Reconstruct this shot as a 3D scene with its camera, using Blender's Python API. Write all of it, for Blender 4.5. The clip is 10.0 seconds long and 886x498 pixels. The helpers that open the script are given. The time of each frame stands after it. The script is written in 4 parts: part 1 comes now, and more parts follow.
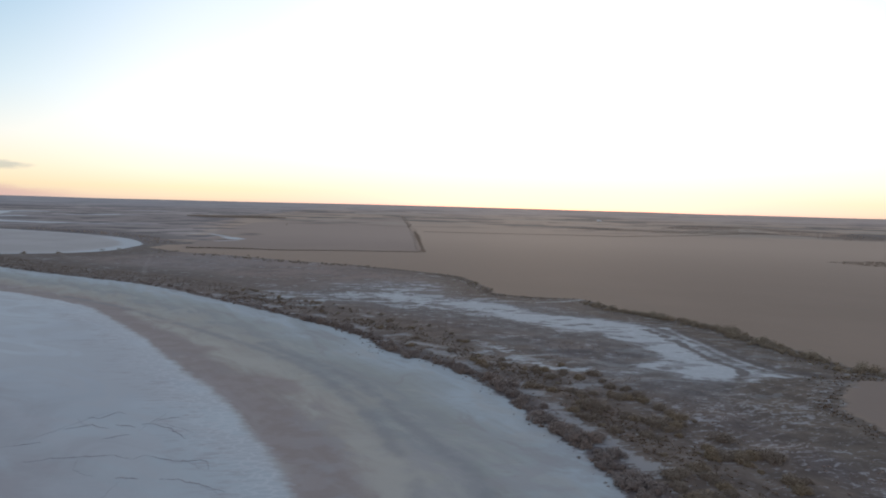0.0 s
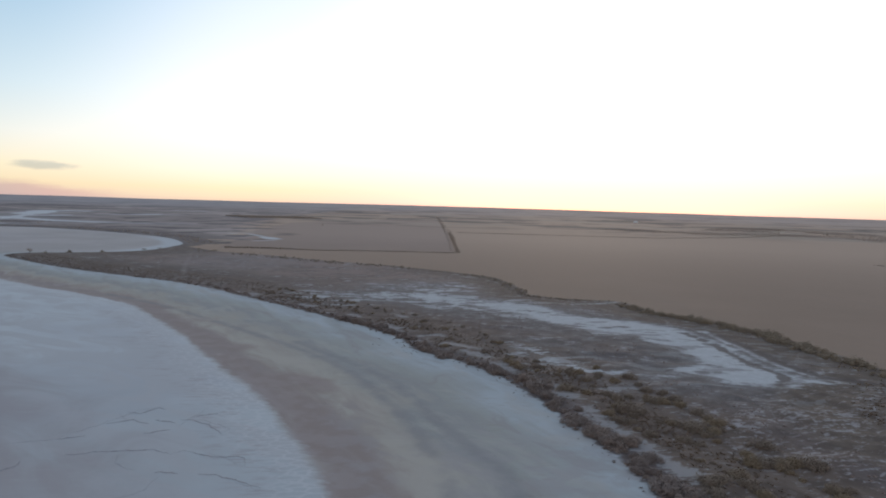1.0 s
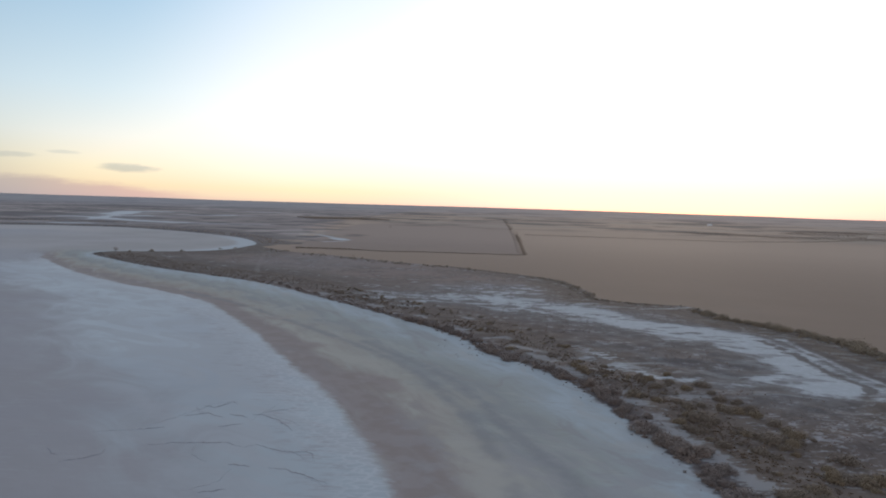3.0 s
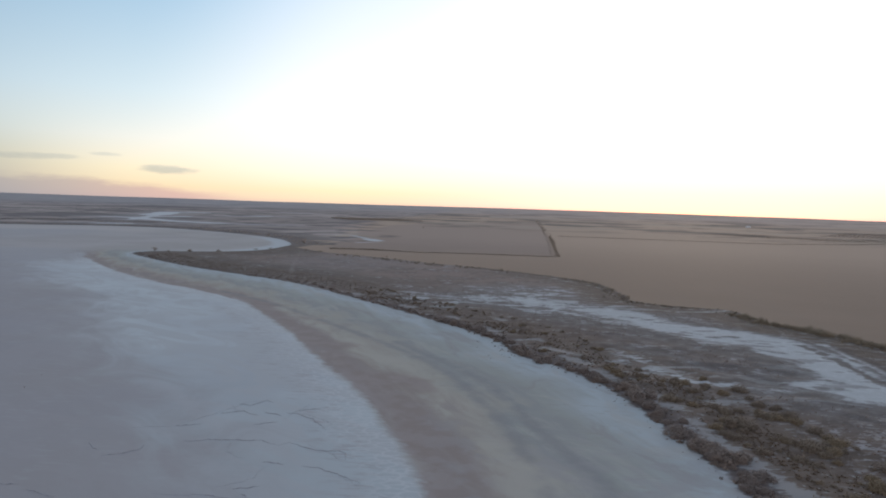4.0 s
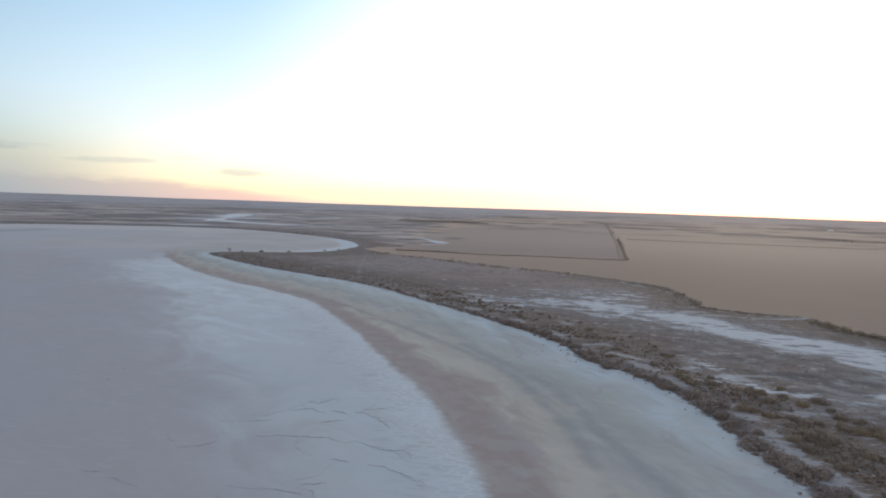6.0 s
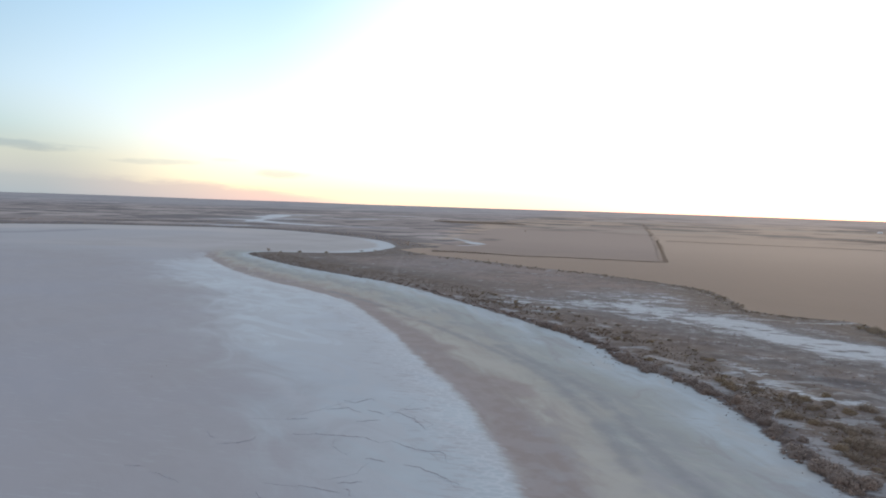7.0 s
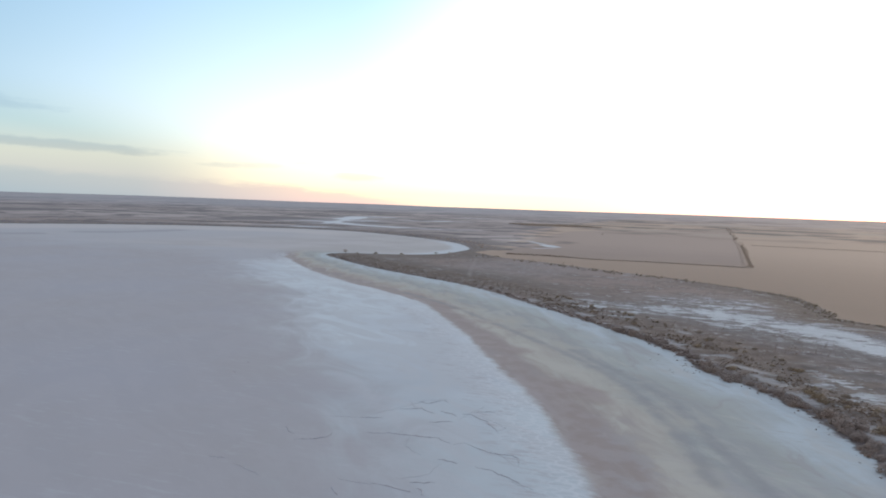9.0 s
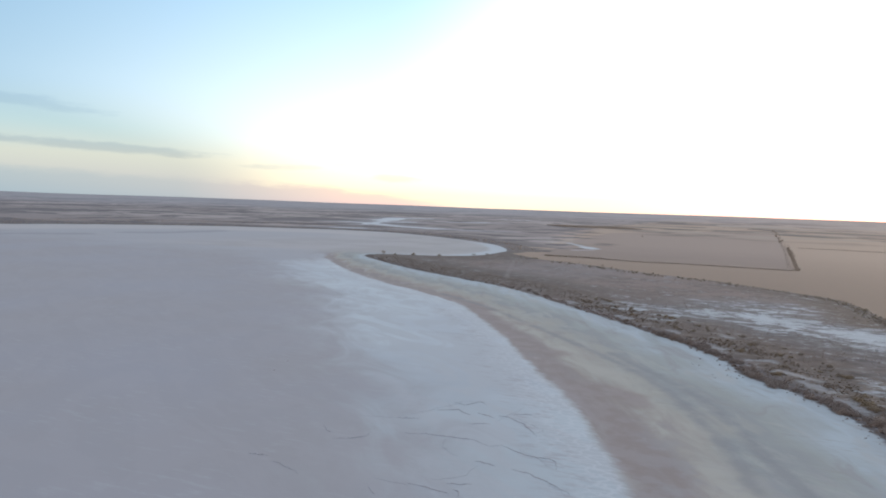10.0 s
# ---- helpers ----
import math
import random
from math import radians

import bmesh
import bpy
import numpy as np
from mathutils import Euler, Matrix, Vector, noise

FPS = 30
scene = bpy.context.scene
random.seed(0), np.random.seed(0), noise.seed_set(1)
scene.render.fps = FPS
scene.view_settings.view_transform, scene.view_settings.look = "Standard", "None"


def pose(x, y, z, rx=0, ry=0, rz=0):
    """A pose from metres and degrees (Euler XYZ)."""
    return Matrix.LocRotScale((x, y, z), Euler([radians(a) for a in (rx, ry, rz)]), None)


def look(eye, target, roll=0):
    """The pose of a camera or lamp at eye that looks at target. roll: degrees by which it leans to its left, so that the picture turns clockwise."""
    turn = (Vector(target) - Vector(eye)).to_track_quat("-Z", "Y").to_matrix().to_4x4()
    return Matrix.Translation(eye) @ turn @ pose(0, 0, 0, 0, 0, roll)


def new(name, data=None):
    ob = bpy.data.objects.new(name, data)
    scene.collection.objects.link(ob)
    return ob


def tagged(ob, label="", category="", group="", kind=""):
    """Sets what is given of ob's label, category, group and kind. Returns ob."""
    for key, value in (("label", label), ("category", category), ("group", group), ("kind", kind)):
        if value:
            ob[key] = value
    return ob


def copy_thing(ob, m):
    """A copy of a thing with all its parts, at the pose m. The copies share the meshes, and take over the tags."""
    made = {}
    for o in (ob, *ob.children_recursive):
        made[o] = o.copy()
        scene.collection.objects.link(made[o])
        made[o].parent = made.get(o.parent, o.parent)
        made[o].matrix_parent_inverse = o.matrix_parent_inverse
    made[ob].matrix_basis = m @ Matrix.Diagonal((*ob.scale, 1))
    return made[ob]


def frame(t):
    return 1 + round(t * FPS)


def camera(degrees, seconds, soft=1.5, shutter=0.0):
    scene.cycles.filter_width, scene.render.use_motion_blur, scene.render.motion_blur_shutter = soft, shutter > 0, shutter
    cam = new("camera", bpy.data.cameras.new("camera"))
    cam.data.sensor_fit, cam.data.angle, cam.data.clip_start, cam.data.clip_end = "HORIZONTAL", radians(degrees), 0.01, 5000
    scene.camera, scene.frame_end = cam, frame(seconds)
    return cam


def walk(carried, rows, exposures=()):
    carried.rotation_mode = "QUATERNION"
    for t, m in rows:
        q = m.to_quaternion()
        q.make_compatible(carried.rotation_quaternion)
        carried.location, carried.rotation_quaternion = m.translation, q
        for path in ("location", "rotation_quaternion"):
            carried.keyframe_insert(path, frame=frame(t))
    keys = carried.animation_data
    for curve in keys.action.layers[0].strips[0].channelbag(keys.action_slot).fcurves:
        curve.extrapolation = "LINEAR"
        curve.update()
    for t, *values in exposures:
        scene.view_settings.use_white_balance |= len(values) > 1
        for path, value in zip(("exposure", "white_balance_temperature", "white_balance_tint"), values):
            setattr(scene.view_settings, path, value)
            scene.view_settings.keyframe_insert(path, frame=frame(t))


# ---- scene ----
# ---- the camera turns to its left on one spot, 40 m over the lake's edge ----
cam = camera(65.85, 10.0, soft=1.9)
EYE = 40.0
ROWS = [  # seconds, turn to the left, look up, lean to the left
    (0.0, -0.06, -3.63, 1.56), (0.5, 1.41, -3.64, 1.60), (1.0, 2.82, -3.64, 1.68), (1.5, 4.25, -3.64, 1.72),
    (2.0, 5.67, -3.64, 1.77), (2.5, 7.03, -3.65, 1.79), (4.0, 11.14, -3.64, 1.87), (4.5, 12.48, -3.63, 1.89),
    (5.0, 13.84, -3.63, 1.90), (5.5, 15.20, -3.63, 1.91), (7.0, 19.68, -3.64, 1.96), (7.5, 21.22, -3.65, 2.00),
    (8.0, 22.80, -3.65, 2.02), (8.5, 24.34, -3.66, 2.04), (9.0, 25.90, -3.66, 2.05), (9.5, 27.46, -3.66, 2.06),
    (10.0, 29.06, -3.66, 2.07),
]


def aimed(yaw, pitch, lean):
    a, b = radians(yaw), radians(pitch)
    return look((0, 0, EYE), (-math.sin(a) * math.cos(b), math.cos(a) * math.cos(b), EYE + math.sin(b)), lean)


walk(cam, [(t, aimed(*row)) for t, *row in ROWS],
     exposures=[(0.0, -0.13, 6200, 10.5), (2.5, -0.13, 6250, 10.5), (4.0, -0.11, 6280, 10.5), (5.0, 0.08, 6300, 10.5), (5.5, 0.17, 6330, 10.5),
                (7.0, 0.38, 6400, 10.5), (7.5, 0.43, 6420, 10.5), (8.5, 0.5, 6430, 10.5), (10.0, 0.53, 6430, 10.5)])

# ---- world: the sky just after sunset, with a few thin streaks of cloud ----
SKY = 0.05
SUN_TURN, SUN_HIGH = 9.0, 2.0  # degrees right of straight ahead, degrees over the horizon


class Tree:
    """Short hand for node trees: numbers, sockets and tuples go straight into a node's inputs."""

    def __init__(self, tree):
        self.tree = tree

    def node(self, kind, *values, **named):
        n = self.tree.nodes.new(kind)
        for i, v in enumerate(values):
            self.put(n.inputs[i], v)
        for k, v in named.items():
            self.put(n.inputs[k.replace("_", " ")], v)
        return n

    def put(self, socket, v):
        if v is None:
            return
        if isinstance(v, bpy.types.NodeSocket):
            self.tree.links.new(v, socket)
        else:
            socket.default_value = (*v, 1) if isinstance(v, tuple) and len(v) == 3 and len(socket.default_value) == 4 else v

    def math(self, op, a, b=None, c=None):
        n = self.tree.nodes.new("ShaderNodeMath")
        n.operation = op
        for s, v in zip(n.inputs, (a, b, c)):
            self.put(s, v)
        return n.outputs[0]

    def add(self, a, b):
        return self.math("ADD", a, b)

    def mul(self, a, b):
        return self.math("MULTIPLY", a, b)

    def step(self, v, lo, hi, a=0.0, b=1.0):
        """a below lo, b above hi, smooth between."""
        n = self.tree.nodes.new("ShaderNodeMapRange")
        n.interpolation_type = "SMOOTHSTEP"
        for s, x in zip(n.inputs, (v, lo, hi, a, b)):
            self.put(s, x)
        return n.outputs[0]

    def mix(self, f, a, b, blend="MIX"):
        n = self.tree.nodes.new("ShaderNodeMix")
        n.data_type, n.blend_type = "RGBA", blend
        self.put(n.inputs[0], f), self.put(n.inputs[6], a), self.put(n.inputs[7], b)
        return n.outputs[2]

    def noise(self, where, scale, detail=3.0, rough=0.55, warp=0.0):
        n = self.node("ShaderNodeTexNoise", Vector=where, Scale=scale, Detail=detail, Roughness=rough, Distortion=warp)
        return n.outputs[0]

    def stretch(self, where, turn, sx, sy, sz=1.0):
        n = self.node("ShaderNodeMapping", Vector=where)
        n.vector_type = "TEXTURE"
        n.inputs["Rotation"].default_value = (0, 0, radians(turn))
        n.inputs["Scale"].default_value = (1 / sx, 1 / sy, 1 / sz)
        return n.outputs[0]

    def ramp(self, v, stops):
        n = self.node("ShaderNodeValToRGB", v)
        e = n.color_ramp.elements
        while len(e) < len(stops):
            e.new(0.5)
        for el, (at, c) in zip(e, stops):
            el.position, el.color = at, (*c, 1)
        return n.outputs[0]

    def attr(self, name):
        n = self.tree.nodes.new("ShaderNodeAttribute")
        n.attribute_name = name
        return n.outputs["Fac"]


world = bpy.data.worlds.new("dusk")
scene.world = world
world.use_nodes = True
world.node_tree.nodes.clear()
W = Tree(world.node_tree)
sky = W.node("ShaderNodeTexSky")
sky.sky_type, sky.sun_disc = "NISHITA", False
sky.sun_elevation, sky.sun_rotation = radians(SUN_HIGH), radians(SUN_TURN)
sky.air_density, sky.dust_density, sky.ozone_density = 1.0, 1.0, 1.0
way = W.node("ShaderNodeTexCoord").outputs["Generated"]
axes = W.node("ShaderNodeSeparateXYZ", way).outputs
high = W.mul(W.math("ARCSINE", axes[2]), 57.29578)
turn = W.mul(W.math("ARCTAN2", axes[0], axes[1]), 57.29578)
flat = W.node("ShaderNodeCombineXYZ", W.mul(turn, 0.34), W.mul(high, 1.5), 0.0).outputs[0]
ragged = W.add(W.noise(flat, 1.0, 5.0, 0.6), -0.5)
cloud = None
for at, up, wide, tall, slope, dense in ((-33.0, 2.1, 2.4, 0.34, 0.02, 0.95), (-42.3, 2.6, 3.2, 0.25, 0.02, 0.55), (-56.0, 3.45, 9.8, 0.42, -0.03, 0.66),
                                         (-60.0, 6.3, 5.0, 0.5, -0.05, 0.4), (-37.3, 3.0, 1.2, 0.18, 0.0, 0.5)):
    dx = W.mul(W.add(turn, -at), 1 / wide)
    dy = W.mul(W.add(W.add(high, -up), W.mul(W.add(turn, -at), -slope)), 1 / tall)
    r = W.add(W.add(W.mul(dx, dx), W.mul(dy, dy)), W.mul(ragged, 3.0))
    m = W.step(r, 0.1, 1.3, dense, 0.0)
    cloud = m if cloud is None else W.math("MAXIMUM", cloud, m)
aim = W.node("ShaderNodeVectorMath", way, (math.sin(radians(SUN_TURN)), math.cos(radians(SUN_TURN)), 0.0))
aim.operation = "DOT_PRODUCT"
apart = W.mul(W.math("ARCCOSINE", aim.outputs["Value"]), 57.29578)  # degrees from the place where the sun went down
root = W.math("SQRT", W.math("MAXIMUM", W.mul(high, 1 / 90), 0.0))


def glow(*stops):
    """Half the sky's colour by height: degrees and colour."""
    return W.ramp(root, [(math.sqrt(e / 90), tuple(v / 2 for v in c)) for e, c in stops])


toward = glow((0, (0.78, 0.70, 0.76)), (1.5, (0.84, 0.775, 0.89)), (2.8, (0.97, 0.94, 1.02)), (4.6, (1.8, 1.5, 1.28)), (10, (1.9, 1.65, 1.5)), (25, (1.5, 1.36, 1.3)), (45, (0.72, 0.7, 0.74)), (90, (0.40, 0.44, 0.52)))
beside = glow((0, (0.88, 0.645, 0.53)), (0.8, (0.95, 0.795, 0.53)), (2.1, (0.98, 0.89, 0.655)), (4.5, (0.92, 0.93, 0.88)), (8, (0.735, 0.865, 0.93)), (17, (0.385, 0.60, 0.795)), (40, (0.46, 0.54, 0.64)), (90, (0.40, 0.44, 0.52)))
away = glow((0, (0.335, 0.378, 0.40)), (1.5, (0.36, 0.41, 0.42)), (2.9, (0.40, 0.45, 0.43)), (5, (0.30, 0.43, 0.48)), (8, (0.235, 0.375, 0.505)), (18, (0.18, 0.318, 0.465)), (40, (0.34, 0.43, 0.54)), (90, (0.40, 0.44, 0.52)))
behind = glow((0, (0.36, 0.36, 0.42)), (4, (0.46, 0.40, 0.43)), (10, (0.66, 0.52, 0.50)), (20, (0.58, 0.51, 0.52)), (40, (0.44, 0.44, 0.50)), (90, (0.40, 0.44, 0.52)))
near = glow((0, (0.92, 0.76, 0.57)), (0.9, (0.99, 0.895, 0.63)), (2.3, (1.06, 0.995, 0.87)), (4.5, (1.14, 1.09, 1.02)), (8, (1.12, 1.11, 1.1)), (17, (0.85, 0.95, 1.06)), (40, (0.55, 0.60, 0.68)), (90, (0.40, 0.44, 0.52)))
dusk = W.mix(W.step(apart, 6, 30), toward, near)
dusk = W.mix(W.step(apart, 28, 46), dusk, beside)
dusk = W.mix(W.step(apart, W.step(high, 2, 9, 43.0, 34.0), W.step(high, 2, 9, 60.0, 80.0)), dusk, away)
dusk = W.mix(W.step(apart, 80, 125), dusk, behind)
dusk = W.mix(1.0, dusk, (2.0, 2.0, 2.0), "MULTIPLY")
dusk = W.mix(cloud, dusk, W.mix(1.0, dusk, (0.60, 0.69, 0.82), "MULTIPLY"))
# the low bank of cloud along the horizon, blue-grey far from the sunset and pink near it
bank_top = W.add(W.step(turn, -24, -42, 0.0, 1.15), W.step(turn, -42, -64, 0.0, 0.4))
bank = W.mul(W.step(W.add(W.add(high, W.mul(bank_top, -1.0)), W.mul(ragged, 1.1)), 0.42, -0.35), W.mul(W.step(turn, -25, -33), 0.8))
bank_tone = W.ramp(W.mul(W.add(turn, 64), 1 / 40), [(0.0, (0.24, 0.345, 0.40)), (0.35, (0.30, 0.367, 0.40)), (0.6, (0.48, 0.435, 0.44)), (0.78, (0.68, 0.48, 0.46)), (1.0, (0.80, 0.58, 0.49))])
dusk = W.mix(W.mul(bank, W.step(turn, -150, -110)), dusk, bank_tone)
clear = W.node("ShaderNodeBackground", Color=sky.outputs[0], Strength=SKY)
haze = W.node("ShaderNodeBackground", Color=dusk, Strength=1.0)
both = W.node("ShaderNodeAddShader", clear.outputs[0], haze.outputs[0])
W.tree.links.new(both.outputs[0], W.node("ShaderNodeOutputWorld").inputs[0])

sun = new("sun", bpy.data.lights.new("sun", "SUN"))
sun.data.energy, sun.data.angle, sun.data.color = 0.5, radians(12), (1.0, 0.78, 0.55)
sun.matrix_world = look((400 * math.sin(radians(SUN_TURN)), 400 * math.cos(radians(SUN_TURN)), 400 * math.tan(radians(SUN_HIGH))), (0, 0, 0))


# ---- the plan, in metres from the point under the camera ----
def smooth(points, closed=False, n=5):
    """A rounded line through points."""
    p = np.array(points, float)
    k = len(p)
    out = []
    for i in range(k if closed else k - 1):
        a, b, c, d = (p[(i + j) % k] if closed else p[min(max(i + j, 0), k - 1)] for j in (-1, 0, 1, 2))
        for s in np.linspace(0, 1, n, endpoint=False):
            out.append(0.5 * (2 * b + (c - a) * s + (2 * a - 5 * b + 4 * c - d) * s * s + (3 * b - a - 3 * c + d) * s ** 3))
    if not closed:
        out.append(p[-1])
    return np.array(out)


BANK = [(30, 65), (27, 93), (25, 105), (24, 111), (21, 119), (18, 129), (14, 141), (10, 152), (4, 163), (-3, 174), (-10, 181), (-15, 185), (-20, 197), (-24, 205), (-30, 212),
        (-41, 224), (-54, 237), (-69, 252), (-86, 268), (-105, 286), (-126, 305), (-148, 320), (-169, 331), (-194, 344), (-220, 358), (-250, 379), (-273, 396), (-297, 416), (-306, 430)]
LAKE = smooth([(10, -400), (25, -120), (31, 10), *BANK, (-302, 447), (-280, 460), (-263, 473), (-251, 490), (-246, 516),
               (-250, 552), (-259, 590), (-296, 650), (-340, 693), (-420, 745), (-515, 783), (-600, 770), (-662, 727), (-723, 681), (-795, 559),
               (-829, 440), (-860, 200), (-800, -200), (-400, -450)], True)
MIDDLE = smooth([(-20, -300), (-9, -60), (-11, 50), (-20, 92), (-32, 116), (-42, 133), (-54, 150), (-66, 166), (-89, 199), (-108, 223), (-133, 250),
                 (-164, 271), (-193, 287), (-238, 319), (-288, 364), (-316, 392), (-338, 440), (-345, 540), (-390, 640), (-490, 715), (-610, 715),
                 (-760, 540), (-790, 400), (-800, 100), (-700, -200), (-350, -380)], True)
PALE = np.array([*smooth([(-305, 339), (-234, 269), (-193, 248), (-148, 192), (-119, 161), (-101, 146), (-85, 130), (-74, 114), (-65, 104), (-53, 91), (-43, 82), (-34, 50), (-34, -60)]), (200, -60), (200, 600), (-290, 430)], float)
FIELD_EDGE = [(125, 168), (113, 171), (107, 178), (106, 190), (102, 204), (98, 225), (94, 238), (87, 249), (79, 258), (71, 268), (66, 285), (61, 298), (44, 300), (26, 309), (22, 331),
              (9, 380), (-26, 412), (-63, 437), (-95, 450), (-127, 470), (-162, 490), (-196, 506), (-235, 548)]
FIELD = np.array([*smooth(FIELD_EDGE), (-225, 600), (-245, 740), (-330, 1000), (-480, 1700), (-900, 6500), (6500, 6500), (6500, 300), (320, 178)])
NEAR_FIELD = smooth([(95, 155), (110, 163), (200, 178), (210, 120), (130, 60), (83, 123)], True, 3)
DARK_FIELD = np.array([(-208, 543), (-143, 541), (-97, 552), (-18, 567), (-43, 989), (-96, 1714), (-113, 1957), (-269, 1504), (-332, 1207), (-280, 830)], float)
PAN = smooth([(84, 164), (80, 171), (77, 179), (76, 192), (76, 204), (73, 218), (71, 230), (64, 239), (55, 246), (46, 249), (36, 257), (31, 267), (23, 277), (16, 284), (5, 286),
              (-5, 292), (-16, 305), (-25, 303), (-32, 297), (-29, 287), (-19, 282), (-9, 274), (0, 268), (9, 260), (17, 253), (24, 239), (33, 231), (40, 219), (50, 220), (53, 209),
              (59, 196), (61, 185), (57, 177), (51, 174), (53, 169), (62, 162), (69, 160), (77, 163)], True, 3)
RUTS = [smooth([(69, 225), (72, 205), (73, 186), (75, 176), (76, 169), (71, 160)]), smooth([(79, 222), (81, 201), (82, 187), (84, 175), (88, 168), (97, 165)])]
LAGOONS = [  # half width in metres, and the middle line
    (26, [(-850, 1250), (-905, 1370), (-960, 1480), (-960, 1545), (-925, 1562)]), (16, [(-800, 1175), (-772, 1185), (-765, 1228)]), (11, [(-830, 1080), (-800, 1085), (-755, 1065)]),
    (15, [(-755, 1065), (-736, 1051), (-674, 1013), (-610, 985), (-560, 975)]), (8, [(-560, 975), (-520, 975), (-475, 985)]), (10, [(-705, 975), (-756, 1088), (-840, 1240)]),
    (9, [(-645, 825), (-630, 838), (-611, 846)]), (14, [(-887, 1975), (-803, 1975)]), (10, [(-749, 1369), (-713, 1413), (-704, 1485)]),
    (3.5, [(-286, 772), (-268, 782), (-242, 746), (-221, 712)]), (8, [(-222, 713), (-207, 690)]), (2.5, [(-215, 645), (-199, 668)])]
DAMP = [(2.2, [(-165, 274), (-136, 262), (-116, 240)]), (3.8, [(-112, 232), (-98, 217), (-82, 196), (-72, 184), (-65, 181)]), (1.6, [(-64, 170), (-57, 162), (-50, 155)]),
        (3.0, [(-48, 154), (-38, 140), (-31, 122), (-23, 106), (-17, 92), (-12, 60)]), (2.4, [(-47, 156), (-37, 150), (-30, 144)]), (1.2, [(-22, 114), (-14, 100), (-8, 84)])]
CREAM = [(3.0, [(-107, 237), (-84, 210), (-70, 197), (-56, 177)]), (3.5, [(-56, 176), (-43, 164), (-35, 156)]), (3.2, [(-28, 146), (-21, 129), (-12, 110), (-5, 88)])]
STREAMS = [(1.6, [(-66, 287), (-53, 289), (-42, 294), (-32, 296)]), (1.0, [(-40, 320), (-25, 332), (-11, 334)]), (1.1, [(-50, 276), (-40, 283), (-28, 288)]), (1.2, [(-25, 312), (-12, 318)]),
           (0.7, [(40, 284), (53, 289), (61, 296)]), (0.8, [(16, 192), (20, 181), (25, 171), (31, 167), (38, 166), (46, 165), (53, 167)]), (1.1, [(76, 230), (78, 208), (79, 195), (80, 183), (83, 173), (88, 166)]),
           (0.9, [(57, 164), (64, 159.5), (72, 159.5), (79, 164)]), (1.4, [(8, 277), (20, 268), (30, 256), (42, 243)]), (1.0, [(-20, 276), (-8, 268), (4, 259), (14, 250)])]
SCALDS = [(1.8, [(-7, 195), (0, 190)]), (1.3, [(12, 197), (13, 184)]), (1.9, [(13, 154), (18, 153)]), (1.0, [(30, 150), (36, 153)]), (1.1, [(-16, 205), (-10, 206)]), (2.0, [(27, 121), (30, 113), (33, 103)]),
          (1.8, [(22, 136), (24, 130), (26, 124)]), (1.6, [(18, 147), (23, 142)]), (1.6, [(5, 172), (9, 166)]), (1.3, [(-2, 186), (3, 180)]), (1.0, [(-28, 242), (-24, 238)]), (1.4, [(-66, 259), (-61, 255)]),
          (1.2, [(-96, 286), (-92, 283)]), (1.2, [(-18, 197), (-13, 198)]), (1.5, [(-30, 222), (-25, 217)]), (1.2, [(-45, 240), (-40, 236)])]
SEEPS = [(11.0, [(-652, 330), (-645, 366), (-629, 409)]), (13.0, [(-629, 469), (-617, 501), (-628, 581)]), (7.0, [(-690, 570), (-668, 610)])]
ISLANDS = [(1.2, [(44, 230), (51, 234)]), (1.0, [(54, 213), (59, 211)]), (1.0, [(55, 203), (61, 200)]), (0.8, [(61, 179), (64, 178)]), (0.7, [(57, 171), (61, 171)]), (1.0, [(33, 231), (37, 231)]), (0.9, [(20, 262), (26, 258)])]
PATH = [(-245, 575), (-217, 510), (-187, 436), (-164, 376), (-150, 343)]
TRACKS = [(0.3, [(-150, 270), (-117, 248), (-74, 208), (-51, 186), (-31, 162), (-20, 142), (-11, 122), (-6, 106), (-3, 94), (0, 60)]),
          (0.5, [(-51, 192), (-37, 176), (-22, 157), (-13, 141), (-5, 122), (1, 110), (6, 97), (10, 65)])]


def far_from(x, y, line, closed=True):
    """Distance to a line; where it is closed, minus inside."""
    q = np.asarray(line, float)
    best = np.full(x.shape, 1e12)
    inside = np.zeros(x.shape, bool)
    for i in range(len(q) if closed else len(q) - 1):
        (ax, ay), (bx, by) = q[i], q[(i + 1) % len(q)]
        ux, uy = bx - ax, by - ay
        k = np.clip(((x - ax) * ux + (y - ay) * uy) / max(ux * ux + uy * uy, 1e-9), 0, 1)
        best = np.minimum(best, (x - ax - k * ux) ** 2 + (y - ay - k * uy) ** 2)
        if closed and ay != by:
            inside ^= ((ay > y) != (by > y)) & (x < (bx - ax) * (y - ay) / (by - ay) + ax)
    best = np.sqrt(best)
    return np.where(inside, -best, best) if closed else best


def wave(x, y, size, seed=0):
    """Smooth random heights from -1 to 1, of that size in metres."""
    u, v = x / size + 1000.3 + 17.7 * seed, y / size + 1000.7 + 9.1 * seed
    i, j = np.floor(u), np.floor(v)
    f, g = u - i, v - j
    f, g = f * f * (3 - 2 * f), g * g * (3 - 2 * g)

    def at(a, b):
        h = np.sin(a * 127.1 + b * 311.7 + seed * 74.7) * 43758.5453
        return 2 * (h - np.floor(h)) - 1
    return (at(i, j) * (1 - f) + at(i + 1, j) * f) * (1 - g) + (at(i, j + 1) * (1 - f) + at(i + 1, j + 1) * f) * g


